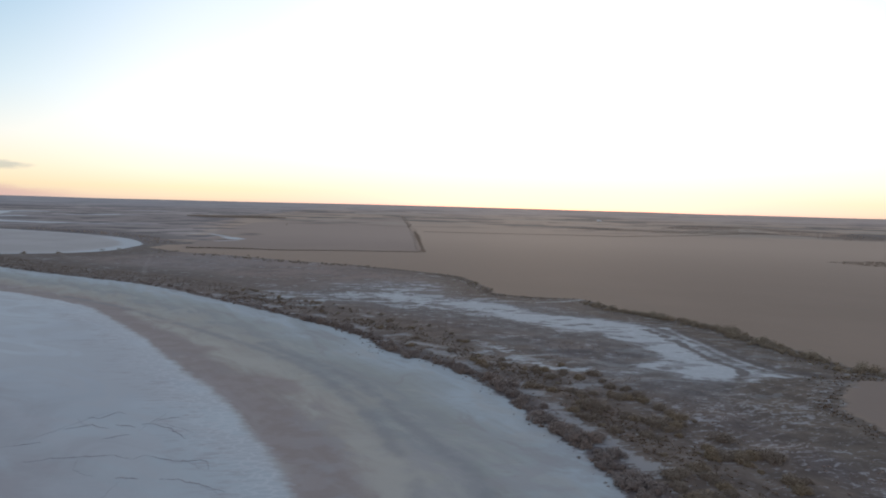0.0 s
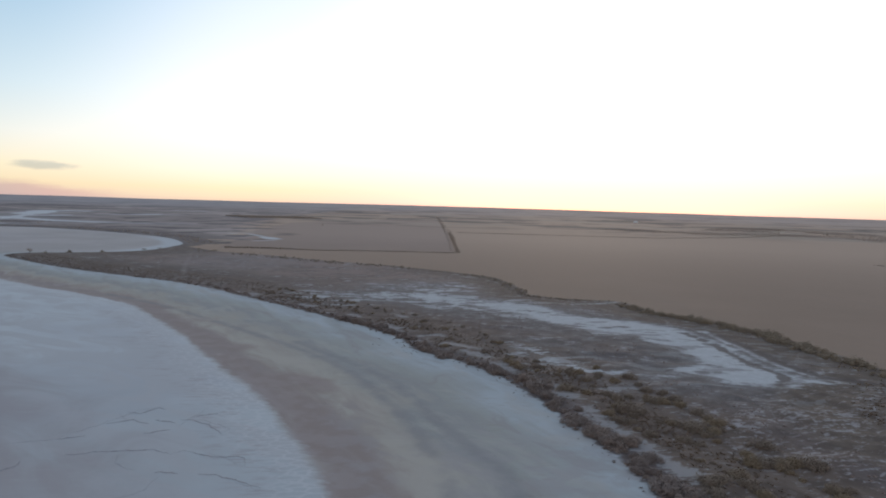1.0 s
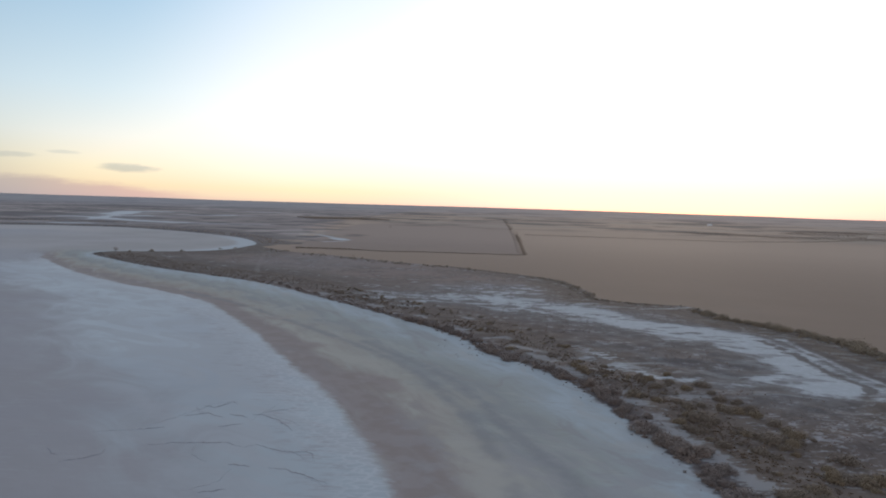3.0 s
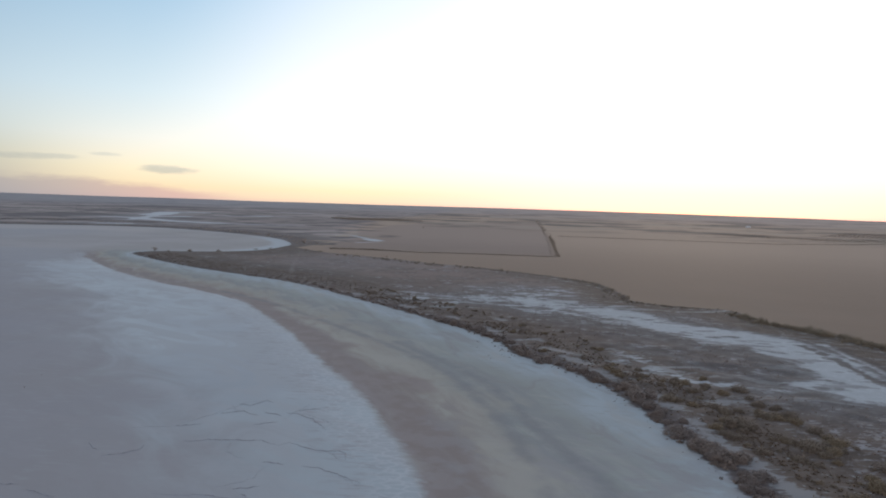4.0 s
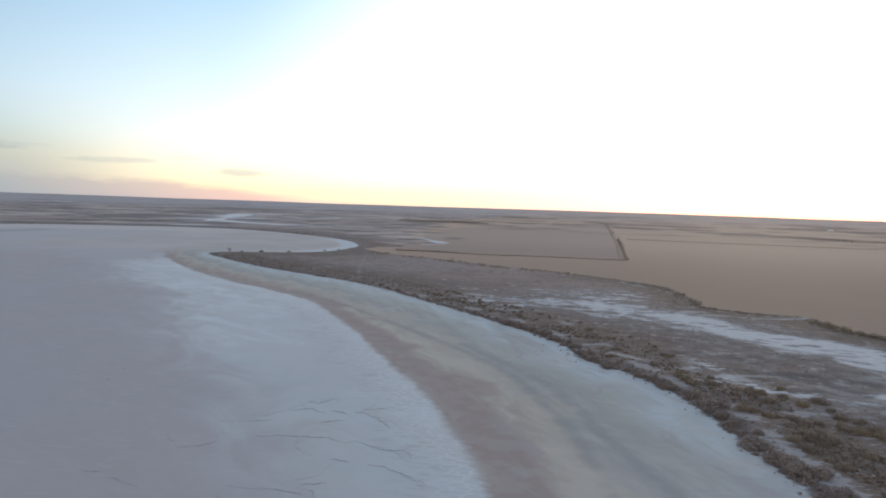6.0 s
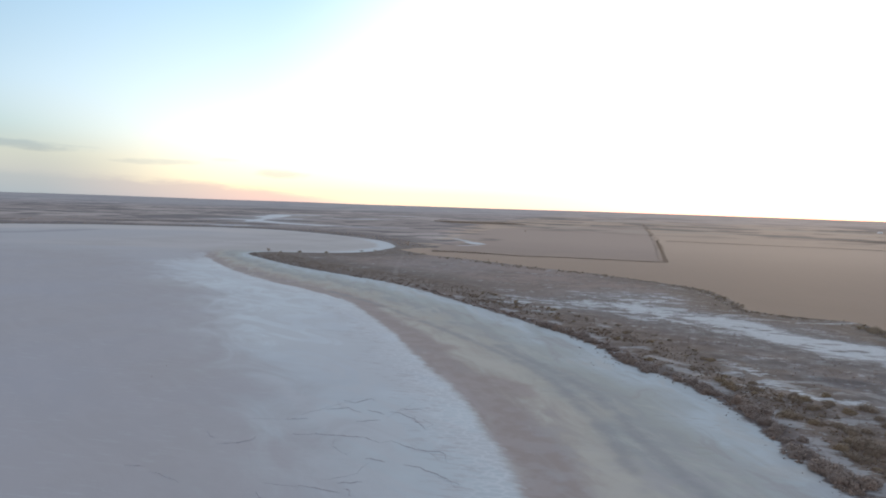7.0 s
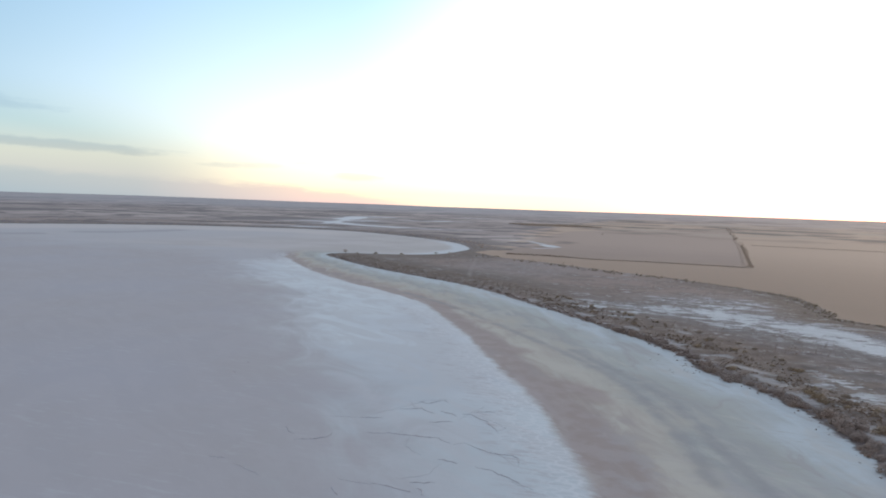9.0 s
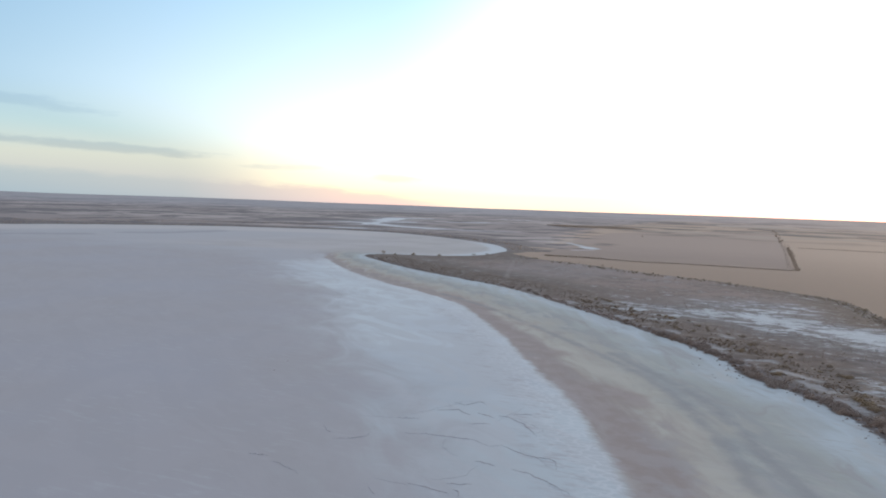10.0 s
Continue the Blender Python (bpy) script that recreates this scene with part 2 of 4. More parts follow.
def zones(x, y):
    shore = far_from(x, y, LAKE)
    middle = far_from(x, y, MIDDLE)
    field = np.minimum(far_from(x, y, FIELD), far_from(x, y, NEAR_FIELD))
    lagoon = np.min([far_from(x, y, smooth(l, False, 4), False) - w for w, l in LAGOONS], axis=0)
    near = lambda lines: np.min([far_from(x, y, smooth(l, False, 4), False) - w for w, l in lines], axis=0)
    pan = np.maximum(np.minimum(far_from(x, y, PAN), near(STREAMS)), -near(ISLANDS))
    scald, seep = near(SCALDS), near(SEEPS)
    return {"pale": far_from(x, y, PALE), "damp": near(DAMP), "cream": near(CREAM), "shore": shore, "middle": middle, "field": field, "pan": pan, "scald": scald, "seep": seep, "lagoon": lagoon,
            "dark_field": np.minimum(far_from(x, y, DARK_FIELD), far_from(x, y, NEAR_FIELD)), "track": near(TRACKS),
            "path": far_from(x, y, smooth(PATH), False), "rut": np.min([far_from(x, y, t, False) for t in RUTS], axis=0)}


def heights(x, y, z):
    land = np.clip(z["shore"], 0, None)
    rise = 0.35 * (1 - np.exp(-land / 4)) + 0.5 * (1 - np.exp(-land / 60))
    wild = np.clip(z["shore"] / 8, 0, 1) * np.clip(z["field"] / 4, 0, 1) * np.clip(z["pan"] / 5, 0, 1)
    bumps = wild * np.clip((270 - np.hypot(x, y)) / 100, 0, 1) * (0.35 * wave(x, y, 9, 1) + 0.16 * wave(x, y, 3.1, 2))
    far = np.hypot(x, y)
    k = np.clip((far - 2300) / 2350, 0, 1)
    hill = k * k * (3 - 2 * k) * (30.5 + 3.2 * wave(x, y, 1300, 3) + 1.6 * wave(x, y, 420, 4)) + np.clip((far - 900) / 900, 0, 1) * 0.9 * (1 + wave(x, y, 500, 5))
    crust = -0.1 * np.clip(z["middle"] / 2.5 + 0.5, 0, 1) * np.clip(-z["shore"] / 3, 0, 1) - 0.12 * np.clip(0.5 - z["pan"] / 4, 0, 1) - 0.1 * np.clip(1.3 - z["rut"], 0, 1) * (z["shore"] > 5)
    return rise + bumps + crust + hill - np.clip((far - 4750) / 400, 0, 1) * 14


# ---- materials ----
def material(name, rough=0.85, gloss=0.3):
    m = bpy.data.materials.new(name)
    m.use_nodes = True
    t = Tree(m.node_tree)
    b = m.node_tree.nodes["Principled BSDF"]
    b.inputs["Roughness"].default_value = rough
    b.inputs["Specular IOR Level"].default_value = gloss
    return m, t, b


def ground_material():
    m, t, b = material("lake_and_land", 0.9, 0.25)
    where = t.node("ShaderNodeTexCoord").outputs["Object"]
    shore, middle, field, pan, lagoon, dark, track, rut, path, damp, cream, paler = (t.attr(a) for a in ("shore", "middle", "field", "pan", "lagoon", "dark_field", "track", "rut", "path", "damp", "cream", "pale"))
    huge, big, broad = t.noise(where, 1 / 260, 4, 0.6), t.noise(where, 1 / 60, 4), t.noise(where, 1 / 18, 4)
    mid, small, fine = t.noise(where, 1 / 5, 4), t.noise(where, 1 / 1.3, 4, 0.6), t.noise(where, 3.0, 3, 0.6)
    streak = t.noise(t.stretch(where, 122, 1 / 24, 1 / 3.5), 1.0, 4, 0.6)
    cross = t.noise(t.stretch(where, 8, 1 / 6, 1 / 1.3), 1.0, 4, 0.65)

    axes = t.node("ShaderNodeSeparateXYZ", where).outputs
    east, north = axes[0], axes[1]
    bay = t.step(north, 390, 450)

    def off(n, size):
        return t.mul(t.add(n, -0.5), size)
    # salt crust: lavender and damp in the middle, whiter towards the brown belt
    curl = t.noise(t.stretch(where, 140, 1 / 26, 1 / 13), 1.0, 5, 0.55, 1.2)
    reach_in = t.add(paler, t.add(off(broad, 16), off(curl, 44)))
    white = t.add(t.step(reach_in, 11, -12, 0.0, 0.55), t.step(t.add(reach_in, off(mid, 10)), 27, t.step(north, 60, 150, -30.0, -22.0), 0.0, 0.45))
    # white crust brightens northward: the gain at grazing view is painted in
    salt = t.mix(white, (0.34, 0.326, 0.331), t.mix(t.step(t.add(north, off(broad, 80)), 95, 190), (0.43, 0.475, 0.495), (0.515, 0.562, 0.58)))
    salt = t.mix(t.step(big, 0.35, 0.7), salt, t.mix(0.5, salt, (0.34, 0.345, 0.385)))
    wisp = t.noise(t.stretch(where, 150, 1 / 44, 1 / 17), 1.0, 5, 0.6, 1.8)
    salt = t.mix(t.mul(t.step(wisp, 0.45, 0.58), t.step(white, 0.0, 1.0, 0.3, 0.75)), salt, t.mix(white, (0.37, 0.355, 0.37), (0.43, 0.447, 0.462)))
    salt = t.mix(t.mul(t.mul(t.step(cross, 0.52, 0.68), t.step(broad, 0.4, 0.6)), 0.25), salt, (0.44, 0.46, 0.48))
    rim = t.mul(t.step(t.add(middle, off(broad, 14)), -17, -10), t.step(middle, -3, -7))
    salt = t.mix(t.mul(t.mul(rim, t.step(cross, 0.5, 0.62)), 0.5), salt, (0.33, 0.30, 0.315))
    scales = t.node("ShaderNodeTexVoronoi", Vector=t.stretch(t.node("ShaderNodeVectorMath", where, t.node("ShaderNodeTexNoise", Vector=where, Scale=0.7).outputs[1]).outputs[0], 10, 0.45, 1.0), Scale=0.75)
    scales.feature = "DISTANCE_TO_EDGE"
    crusty = t.mul(t.step(t.add(middle, off(broad, 16)), -13, -3), t.step(scales.outputs["Distance"], 0.16, 0.02))
    salt = t.mix(t.mul(crusty, 0.5), salt, (0.55, 0.575, 0.59))
    # the belt between crust and shore, from damp brown silt to pale dry crust
    inward = t.math("MAXIMUM", t.mul(shore, -1.0), 0.0)
    outward = t.math("MAXIMUM", middle, 0.0)
    share = t.math("DIVIDE", outward, t.add(t.add(inward, outward), 0.01))
    share = t.add(share, t.add(t.add(off(streak, 0.24), off(t.noise(t.stretch(where, 120, 1 / 75, 1 / 10), 1.0, 3, 0.5, 0.6), 0.42)), off(broad, 0.42)))
    share = t.add(share, t.mul(bay, t.step(share, 0.0, 0.8, 0.34, 0.0)))
    belt = t.ramp(share, [(0.0, (0.32, 0.285, 0.277)), (0.06, (0.29, 0.254, 0.242)), (0.15, (0.278, 0.242, 0.227)), (0.24, (0.325, 0.289, 0.257)), (0.36, (0.36, 0.346, 0.308)), (0.47, (0.335, 0.334, 0.31)),
                          (0.54, (0.292, 0.304, 0.298)), (0.64, (0.32, 0.336, 0.318)), (0.80, (0.35, 0.378, 0.382)), (0.92, (0.405, 0.458, 0.482)), (1.0, (0.375, 0.415, 0.435))])
    blot = t.noise(t.stretch(where, 125, 1 / 22, 1 / 8), 1.0, 5, 0.62, 0.8)
    belt = t.mix(t.mul(t.mul(t.step(cross, 0.54, 0.68), t.step(broad, 0.42, 0.6)), 0.5), belt, (0.29, 0.275, 0.25))
    belt = t.mix(t.mul(t.step(blot, 0.52, 0.66), 0.5), belt, (0.40, 0.392, 0.368))
    belt = t.mix(t.mul(t.step(blot, 0.46, 0.34), 0.45), belt, (0.285, 0.268, 0.258))
    belt = t.mix(t.mul(t.mul(t.step(t.add(north, off(broad, 60)), 135, 105), t.step(mid, 0.42, 0.6)), 0.5), belt, (0.325, 0.318, 0.325))
    lobe = t.add(off(broad, 17), off(mid, 4))
    belt = t.mix(t.mul(t.step(t.add(cream, lobe), 3.0, -2.5), t.step(blot, 0.36, 0.56, 0.25, 0.85)), belt, (0.41, 0.392, 0.35))
    belt = t.mix(t.mul(t.step(t.add(damp, lobe), 3.2, -2.8), 0.8), belt, t.mix(t.step(mid, 0.4, 0.62), (0.278, 0.235, 0.217), (0.31, 0.268, 0.252)))
    belt = t.mix(t.mul(t.mul(t.step(t.add(track, t.add(off(mid, 4), off(small, 1.5))), 2.4, -0.5), t.step(broad, 0.3, 0.52)), 0.6), belt, (0.225, 0.234, 0.24))
    lake = t.mix(t.step(t.add(middle, t.add(t.add(off(small, 1.4), off(cross, 2.4)), t.add(off(mid, 3.0), off(broad, 5.0)))), t.step(bay, 0, 1, -1.5, -45.0), t.step(bay, 0, 1, 1.3, 25.0)), salt, belt)
    lake = t.mix(t.mul(t.step(t.add(north, off(big, 160)), 300, 430), t.step(middle, 0, -20, 0.0, 0.45)), lake, (0.42, 0.42, 0.43))
    cove = t.mul(t.step(t.add(north, t.mul(east, -0.35)), 545, 575), t.step(t.add(east, off(big, 90)), -560, -430))
    lake = t.mix(t.mul(cove, 0.85), lake, t.mix(t.step(big, 0.4, 0.62), (0.375, 0.353, 0.345), (0.415, 0.396, 0.39)))
    crescent = t.mul(t.step(t.add(shore, off(broad, 12)), -20, -12), t.mul(t.step(north, 470, 500), t.step(north, 705, 640)))
    lake = t.mix(crescent, lake, (0.45, 0.485, 0.505))
    lip = t.mul(t.step(t.add(shore, off(broad, 20)), -135, -80), t.step(east, -430, -520))
    lake = t.mix(t.mul(lip, 0.8), lake, (0.455, 0.432, 0.42))
    lake = t.mix(t.mul(t.step(t.add(t.attr("seep"), t.add(off(broad, 20), off(big, 40))), 5, -6), 0.75), lake, (0.29, 0.29, 0.305))
    # scrub: dark litter and samphire with pale scalds
    scrub = t.mix(t.step(mid, 0.38, 0.62), (0.09, 0.072, 0.067), (0.13, 0.108, 0.102))
    scrub = t.mix(t.mul(t.step(small, 0.45, 0.7), 0.6), scrub, (0.155, 0.137, 0.13))
    scrub = t.mix(t.mul(t.step(broad, 0.5, 0.62), 0.6), scrub, (0.115, 0.086, 0.068))
    mottle = t.step(t.add(broad, t.add(off(mid, 0.8), off(big, 0.7))), 0.42, 0.6)
    # mottled soil, lightened to the north in part by haze put into its colour
    scrub = t.mix(t.mul(t.step(t.add(north, off(big, 120)), 225, 330), 0.8), scrub, t.mix(mottle, (0.236, 0.187, 0.166), (0.15, 0.117, 0.103)))
    ex, ny = t.mul(t.add(east, 150), 1 / 46), t.mul(t.add(north, -425), 1 / 62)
    clearing = t.step(t.add(t.add(t.mul(ex, ex), t.mul(ny, ny)), off(broad, 3.0)), 1.5, 0.2)
    scrub = t.mix(t.mul(clearing, 0.4), scrub, t.mix(t.step(mid, 0.4, 0.62), (0.20, 0.182, 0.18), (0.25, 0.228, 0.225)))
    point = t.mul(t.step(t.add(shore, off(broad, 50)), 62, 32), t.step(north, 270, 350))
    scrub = t.mix(t.mul(point, 0.85), scrub, t.mix(t.step(mid, 0.38, 0.62), (0.088, 0.073, 0.066), (0.132, 0.108, 0.096)))
    litter = t.mul(t.step(t.add(shore, off(broad, 12)), 4, 8), t.step(t.add(shore, off(broad, 26)), 37, 27))
    scrub = t.mix(t.mul(litter, t.step(t.add(north, off(broad, 40)), 180, 250, 0.95, 0.8)), scrub, t.mix(t.step(mid, 0.38, 0.62), (0.103, 0.08, 0.066), (0.147, 0.115, 0.094)))
    open_soil = t.step(litter, 0.0, 1.0, 1.0, 0.3)
    scrub = t.mix(t.mul(t.step(t.add(field, off(broad, 22)), 27, 15), t.mul(t.step(t.add(north, off(broad, 60)), 430, 370), 0.85)), scrub, t.mix(t.step(mid, 0.4, 0.62), (0.104, 0.083, 0.067), (0.142, 0.114, 0.09)))
    near_shore = t.mul(t.step(shore, t.step(north, 215, 260, 13.0, 24.0), 7), t.step(shore, 2.5, 4.5))
    bald = t.attr("scald")
    fleck = t.add(t.mul(t.add(cross, t.add(small, mid)), 0.333), off(broad, 0.35))
    scald = t.step(t.add(fleck, t.mul(near_shore, 0.025)), 0.555, 0.60)
    scrub = t.mix(t.mul(t.mul(scald, open_soil), 0.7), scrub, (0.34, 0.345, 0.36))
    scrub = t.mix(t.mul(t.step(t.add(bald, t.add(off(mid, 10), t.add(off(cross, 8), off(small, 6)))), 0.6, -0.8), 0.58), scrub, (0.36, 0.37, 0.38))
    chip = t.add(t.noise(t.stretch(where, 28, 1 / 2.6, 1 / 1.2), 1.0, 4, 0.65, 0.6), off(broad, 0.34))
    scrub = t.mix(t.mul(t.mul(t.step(chip, 0.56, 0.63), t.step(t.add(north, off(broad, 70)), 172, 150)), t.mul(t.step(shore, 16, 28), 0.65)), scrub, (0.33, 0.32, 0.325))
    scrub = t.mix(t.mul(t.mul(litter, t.step(t.add(small, off(broad, 0.3)), 0.63, 0.69)), 0.7), scrub, (0.33, 0.335, 0.345))
    bare = t.mul(t.step(t.add(east, off(broad, 60)), 36, 60), t.step(t.add(north, off(broad, 60)), 172, 150))
    scrub = t.mix(t.mul(t.mul(bare, t.step(t.add(t.mul(cross, 0.4), t.mul(small, 0.6)), 0.54, 0.62)), 0.35), scrub, (0.25, 0.237, 0.235))
    patchy = t.mul(t.add(t.add(off(cross, 24), t.add(off(mid, 28), off(small, 18))), off(broad, 18)), t.step(east, -10, 55, 0.85, 0.3))
    loose = t.add(t.mul(pan, t.step(east, -5, 50, 0.7, 1.0)), patchy)
    pale = t.mul(t.step(t.add(loose, t.step(east, 45, 0, 0.0, 0.3)), 1.4, -2.2), 0.92)
    verge = t.step(t.add(field, off(broad, 22)), 14, 28)
    scrub = t.mix(t.mul(t.mul(t.step(t.add(pan, patchy), 34.0, -2.0), 0.6), t.mul(verge, open_soil)), scrub, t.mix(t.step(mid, 0.4, 0.6), (0.128, 0.128, 0.128), (0.185, 0.187, 0.192)))
    scrub = t.mix(pale, scrub, t.mix(t.step(small, 0.4, 0.7), (0.43, 0.46, 0.48), (0.50, 0.535, 0.56)))
    dash = t.noise(t.stretch(where, 4, 1 / 13, 1 / 6.5), 1.0, 4, 0.66, 0.6)
    scrub = t.mix(t.mul(t.mul(t.step(t.add(pan, off(broad, 30)), 20, 4), t.step(dash, 0.55, 0.575)), t.step(east, 45, 0, 0.25, 0.9)), scrub, (0.37, 0.395, 0.41))
    scrub = t.mix(t.mul(t.mul(pale, t.step(dash, 0.46, 0.42)), t.step(east, -5, 60, 0.9, 0.6)), scrub, (0.165, 0.153, 0.152))
    scrub = t.mix(t.mul(t.step(t.add(rut, t.add(off(small, 3), off(mid, 7))), 2.3, 0.7), 0.85), scrub, (0.1, 0.084, 0.077))
    # stubble paddocks, and far off scrub in broad patches
    tan = t.mix(t.step(big, 0.3, 0.7), (0.288, 0.22, 0.171), (0.262, 0.201, 0.155))
    tan = t.mix(t.mul(t.step(fine, 0.4, 0.8), 0.3), tan, (0.34, 0.29, 0.24))
    tan = t.mix(t.mul(t.step(t.noise(t.stretch(where, 6, 1 / 2.5, 1 / 180), 1.0, 2), 0.45, 0.7), 0.25), tan, (0.25, 0.207, 0.17))
    tan = t.mix(t.mul(t.step(dark, 3, -3), 0.6), tan, (0.24, 0.195, 0.17))
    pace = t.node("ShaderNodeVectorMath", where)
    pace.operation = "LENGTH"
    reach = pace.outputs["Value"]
    far = t.step(reach, 1050, 1500)
    patch = t.noise(where, 1 / 380, 4, 0.6)
    # stubble pales with distance: haze put into the colour
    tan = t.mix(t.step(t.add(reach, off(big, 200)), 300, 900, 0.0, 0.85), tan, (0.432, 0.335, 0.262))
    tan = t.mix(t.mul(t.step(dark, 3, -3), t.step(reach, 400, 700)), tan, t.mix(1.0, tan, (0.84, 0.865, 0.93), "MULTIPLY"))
    tan = t.mix(t.mul(far, t.step(huge, 0.50, 0.55)), tan, (0.215, 0.18, 0.16))
    tan = t.mix(t.mul(far, t.step(patch, 0.54, 0.57)), tan, (0.36, 0.305, 0.25))
    tan = t.mix(t.mul(far, t.step(patch, 0.44, 0.40)), tan, (0.17, 0.145, 0.13))
    wild = t.step(reach, 560, 760)
    # far scrub patches, their mauve, lifted tones carrying the distance haze
    bush = t.mix(t.step(huge, 0.46, 0.54), (0.15, 0.132, 0.134), (0.345, 0.298, 0.277))
    bush = t.mix(t.step(patch, 0.50, 0.55), bush, (0.255, 0.217, 0.205))
    bush = t.mix(t.step(big, 0.54, 0.60), bush, (0.128, 0.112, 0.114))
    scrub = t.mix(t.mul(t.step(t.add(path, off(mid, 3)), 2.0, 0.6), 0.35), scrub, (0.26, 0.235, 0.225))
    bush = t.mix(t.mul(t.step(t.add(shore, off(big, 110)), 95, 35), 0.75), bush, (0.115, 0.10, 0.1))
    scrub = t.mix(wild, scrub, bush)
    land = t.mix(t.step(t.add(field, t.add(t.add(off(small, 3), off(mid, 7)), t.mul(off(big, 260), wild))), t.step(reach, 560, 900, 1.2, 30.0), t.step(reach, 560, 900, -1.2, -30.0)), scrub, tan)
    land = t.mix(t.mul(t.step(t.add(lagoon, off(big, 160)), 75, 5), t.mul(t.step(reach, 820, 950), 0.55)), land, (0.30, 0.29, 0.295))
    land = t.mix(t.step(t.add(lagoon, t.add(t.mul(off(big, 30), t.step(reach, 850, 1100)), off(broad, 4.5))), 3, -3), land, (0.50, 0.525, 0.545))
    edge = t.add(shore, t.add(off(small, 1.6), t.add(off(mid, 5), off(cross, 4))))
    # ridge land mixed paler, blue-grey west and warm east: haze in the albedo
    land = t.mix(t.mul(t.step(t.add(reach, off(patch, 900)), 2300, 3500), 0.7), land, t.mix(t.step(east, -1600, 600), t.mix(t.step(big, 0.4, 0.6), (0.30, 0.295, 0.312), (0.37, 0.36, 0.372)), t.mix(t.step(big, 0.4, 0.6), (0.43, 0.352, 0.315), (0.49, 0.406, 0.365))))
    ashore = t.step(edge, -0.5, 0.7)
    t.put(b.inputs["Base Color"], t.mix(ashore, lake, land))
    straw = t.mul(ashore, t.step(field, 2, -2))
    t.put(b.inputs["Roughness"], t.step(straw, 0, 1, 0.9, 0.85))
    t.put(b.inputs["Specular IOR Level"], t.step(straw, 0, 1, 0.25, 0.05))
    bump = t.node("ShaderNodeBump", Strength=0.35, Distance=0.12, Height=t.add(small, t.mul(fine, 0.3)))
    t.put(b.inputs["Normal"], bump.outputs[0])
    return m


def plant_material(name, one, two, three):
    m, t, b = material(name, 0.8, 0.15)
    info = t.node("ShaderNodeObjectInfo").outputs["Random"]
    island = t.node("ShaderNodeNewGeometry").outputs["Random Per Island"]
    where = t.node("ShaderNodeTexCoord").outputs["Object"]
    c = t.mix(island, one, two)
    c = t.mix(t.mul(t.step(t.add(info, t.mul(t.noise(where, 0.6), 0.4)), 0.6, 1.1), 0.7), c, three)
    t.put(b.inputs["Base Color"], c)
    return m


def bark_material():
    m, t, b = material("grey_bark", 0.9, 0.1)
    where = t.node("ShaderNodeTexCoord").outputs["Object"]
    t.put(b.inputs["Base Color"], t.mix(t.noise(t.stretch(where, 0, 4, 4, 0.8), 3.0), (0.09, 0.07, 0.055), (0.22, 0.19, 0.165)))
    return m


GROUND = ground_material()
BARK = bark_material()
LEAF_DARK = plant_material("dark_saltbush_leaves", (0.22, 0.188, 0.171), (0.262, 0.223, 0.199), (0.262, 0.21, 0.173))
LEAF_OLIVE = plant_material("olive_leaves", (0.214, 0.177, 0.139), (0.24, 0.198, 0.155), (0.26, 0.203, 0.128))
# far trees and hedges: leaf albedo raised in place of distance haze
LEAF_FAR = plant_material("hazed_gum_leaves", (0.32, 0.272, 0.22), (0.42, 0.36, 0.298), (0.395, 0.327, 0.27))
LEAF_EDGE = plant_material("mallee_leaves", (0.255, 0.218, 0.163), (0.325, 0.278, 0.208), (0.315, 0.256, 0.18))
LEAF_THICKET = plant_material("thicket_leaves", (0.172, 0.14, 0.114), (0.2, 0.163, 0.131), (0.205, 0.156, 0.11))
LEAF_LOW = plant_material("samphire", (0.28, 0.232, 0.21), (0.37, 0.31, 0.285), (0.34, 0.262, 0.22))
# crest trees, leaves paled to blue-grey with the haze in their colour
LEAF_RIDGE = plant_material("hazed_ridge_leaves", (0.36, 0.345, 0.355), (0.48, 0.455, 0.46), (0.43, 0.40, 0.40))
CRACK, _t, _b = material("damp_lifted_crust", 0.8, 0.3)
_where = _t.node("ShaderNodeTexCoord").outputs["Object"]
_t.put(_b.inputs["Base Color"], _t.mix(_t.noise(_where, 1.5), (0.27, 0.275, 0.30), (0.40, 0.41, 0.44)))


def link_mesh(name, verts, faces, mat, parent=None, label=""):
    me = bpy.data.meshes.new(name)
    me.from_pydata(verts, [], faces)
    me.materials.append(mat)
    ob = new(name, me)
    if parent:
        ob.parent = parent
    if label:
        ob["label"] = label
    return ob


# ---- the ground: one sheet to the horizon ----
def spaced(lo, hi, step, end, grow):
    """Even steps from lo to hi, then wider and wider to -end and end."""
    v = list(np.arange(lo, hi + step / 2, step))
    for sign in (1, -1):
        s, at, out = step, (v[-1] if sign > 0 else v[0]), []
        while sign * at < end:
            s *= grow
            at += sign * s
            out.append(at)
        v = v + out if sign > 0 else out[::-1] + v
    return np.array(v)


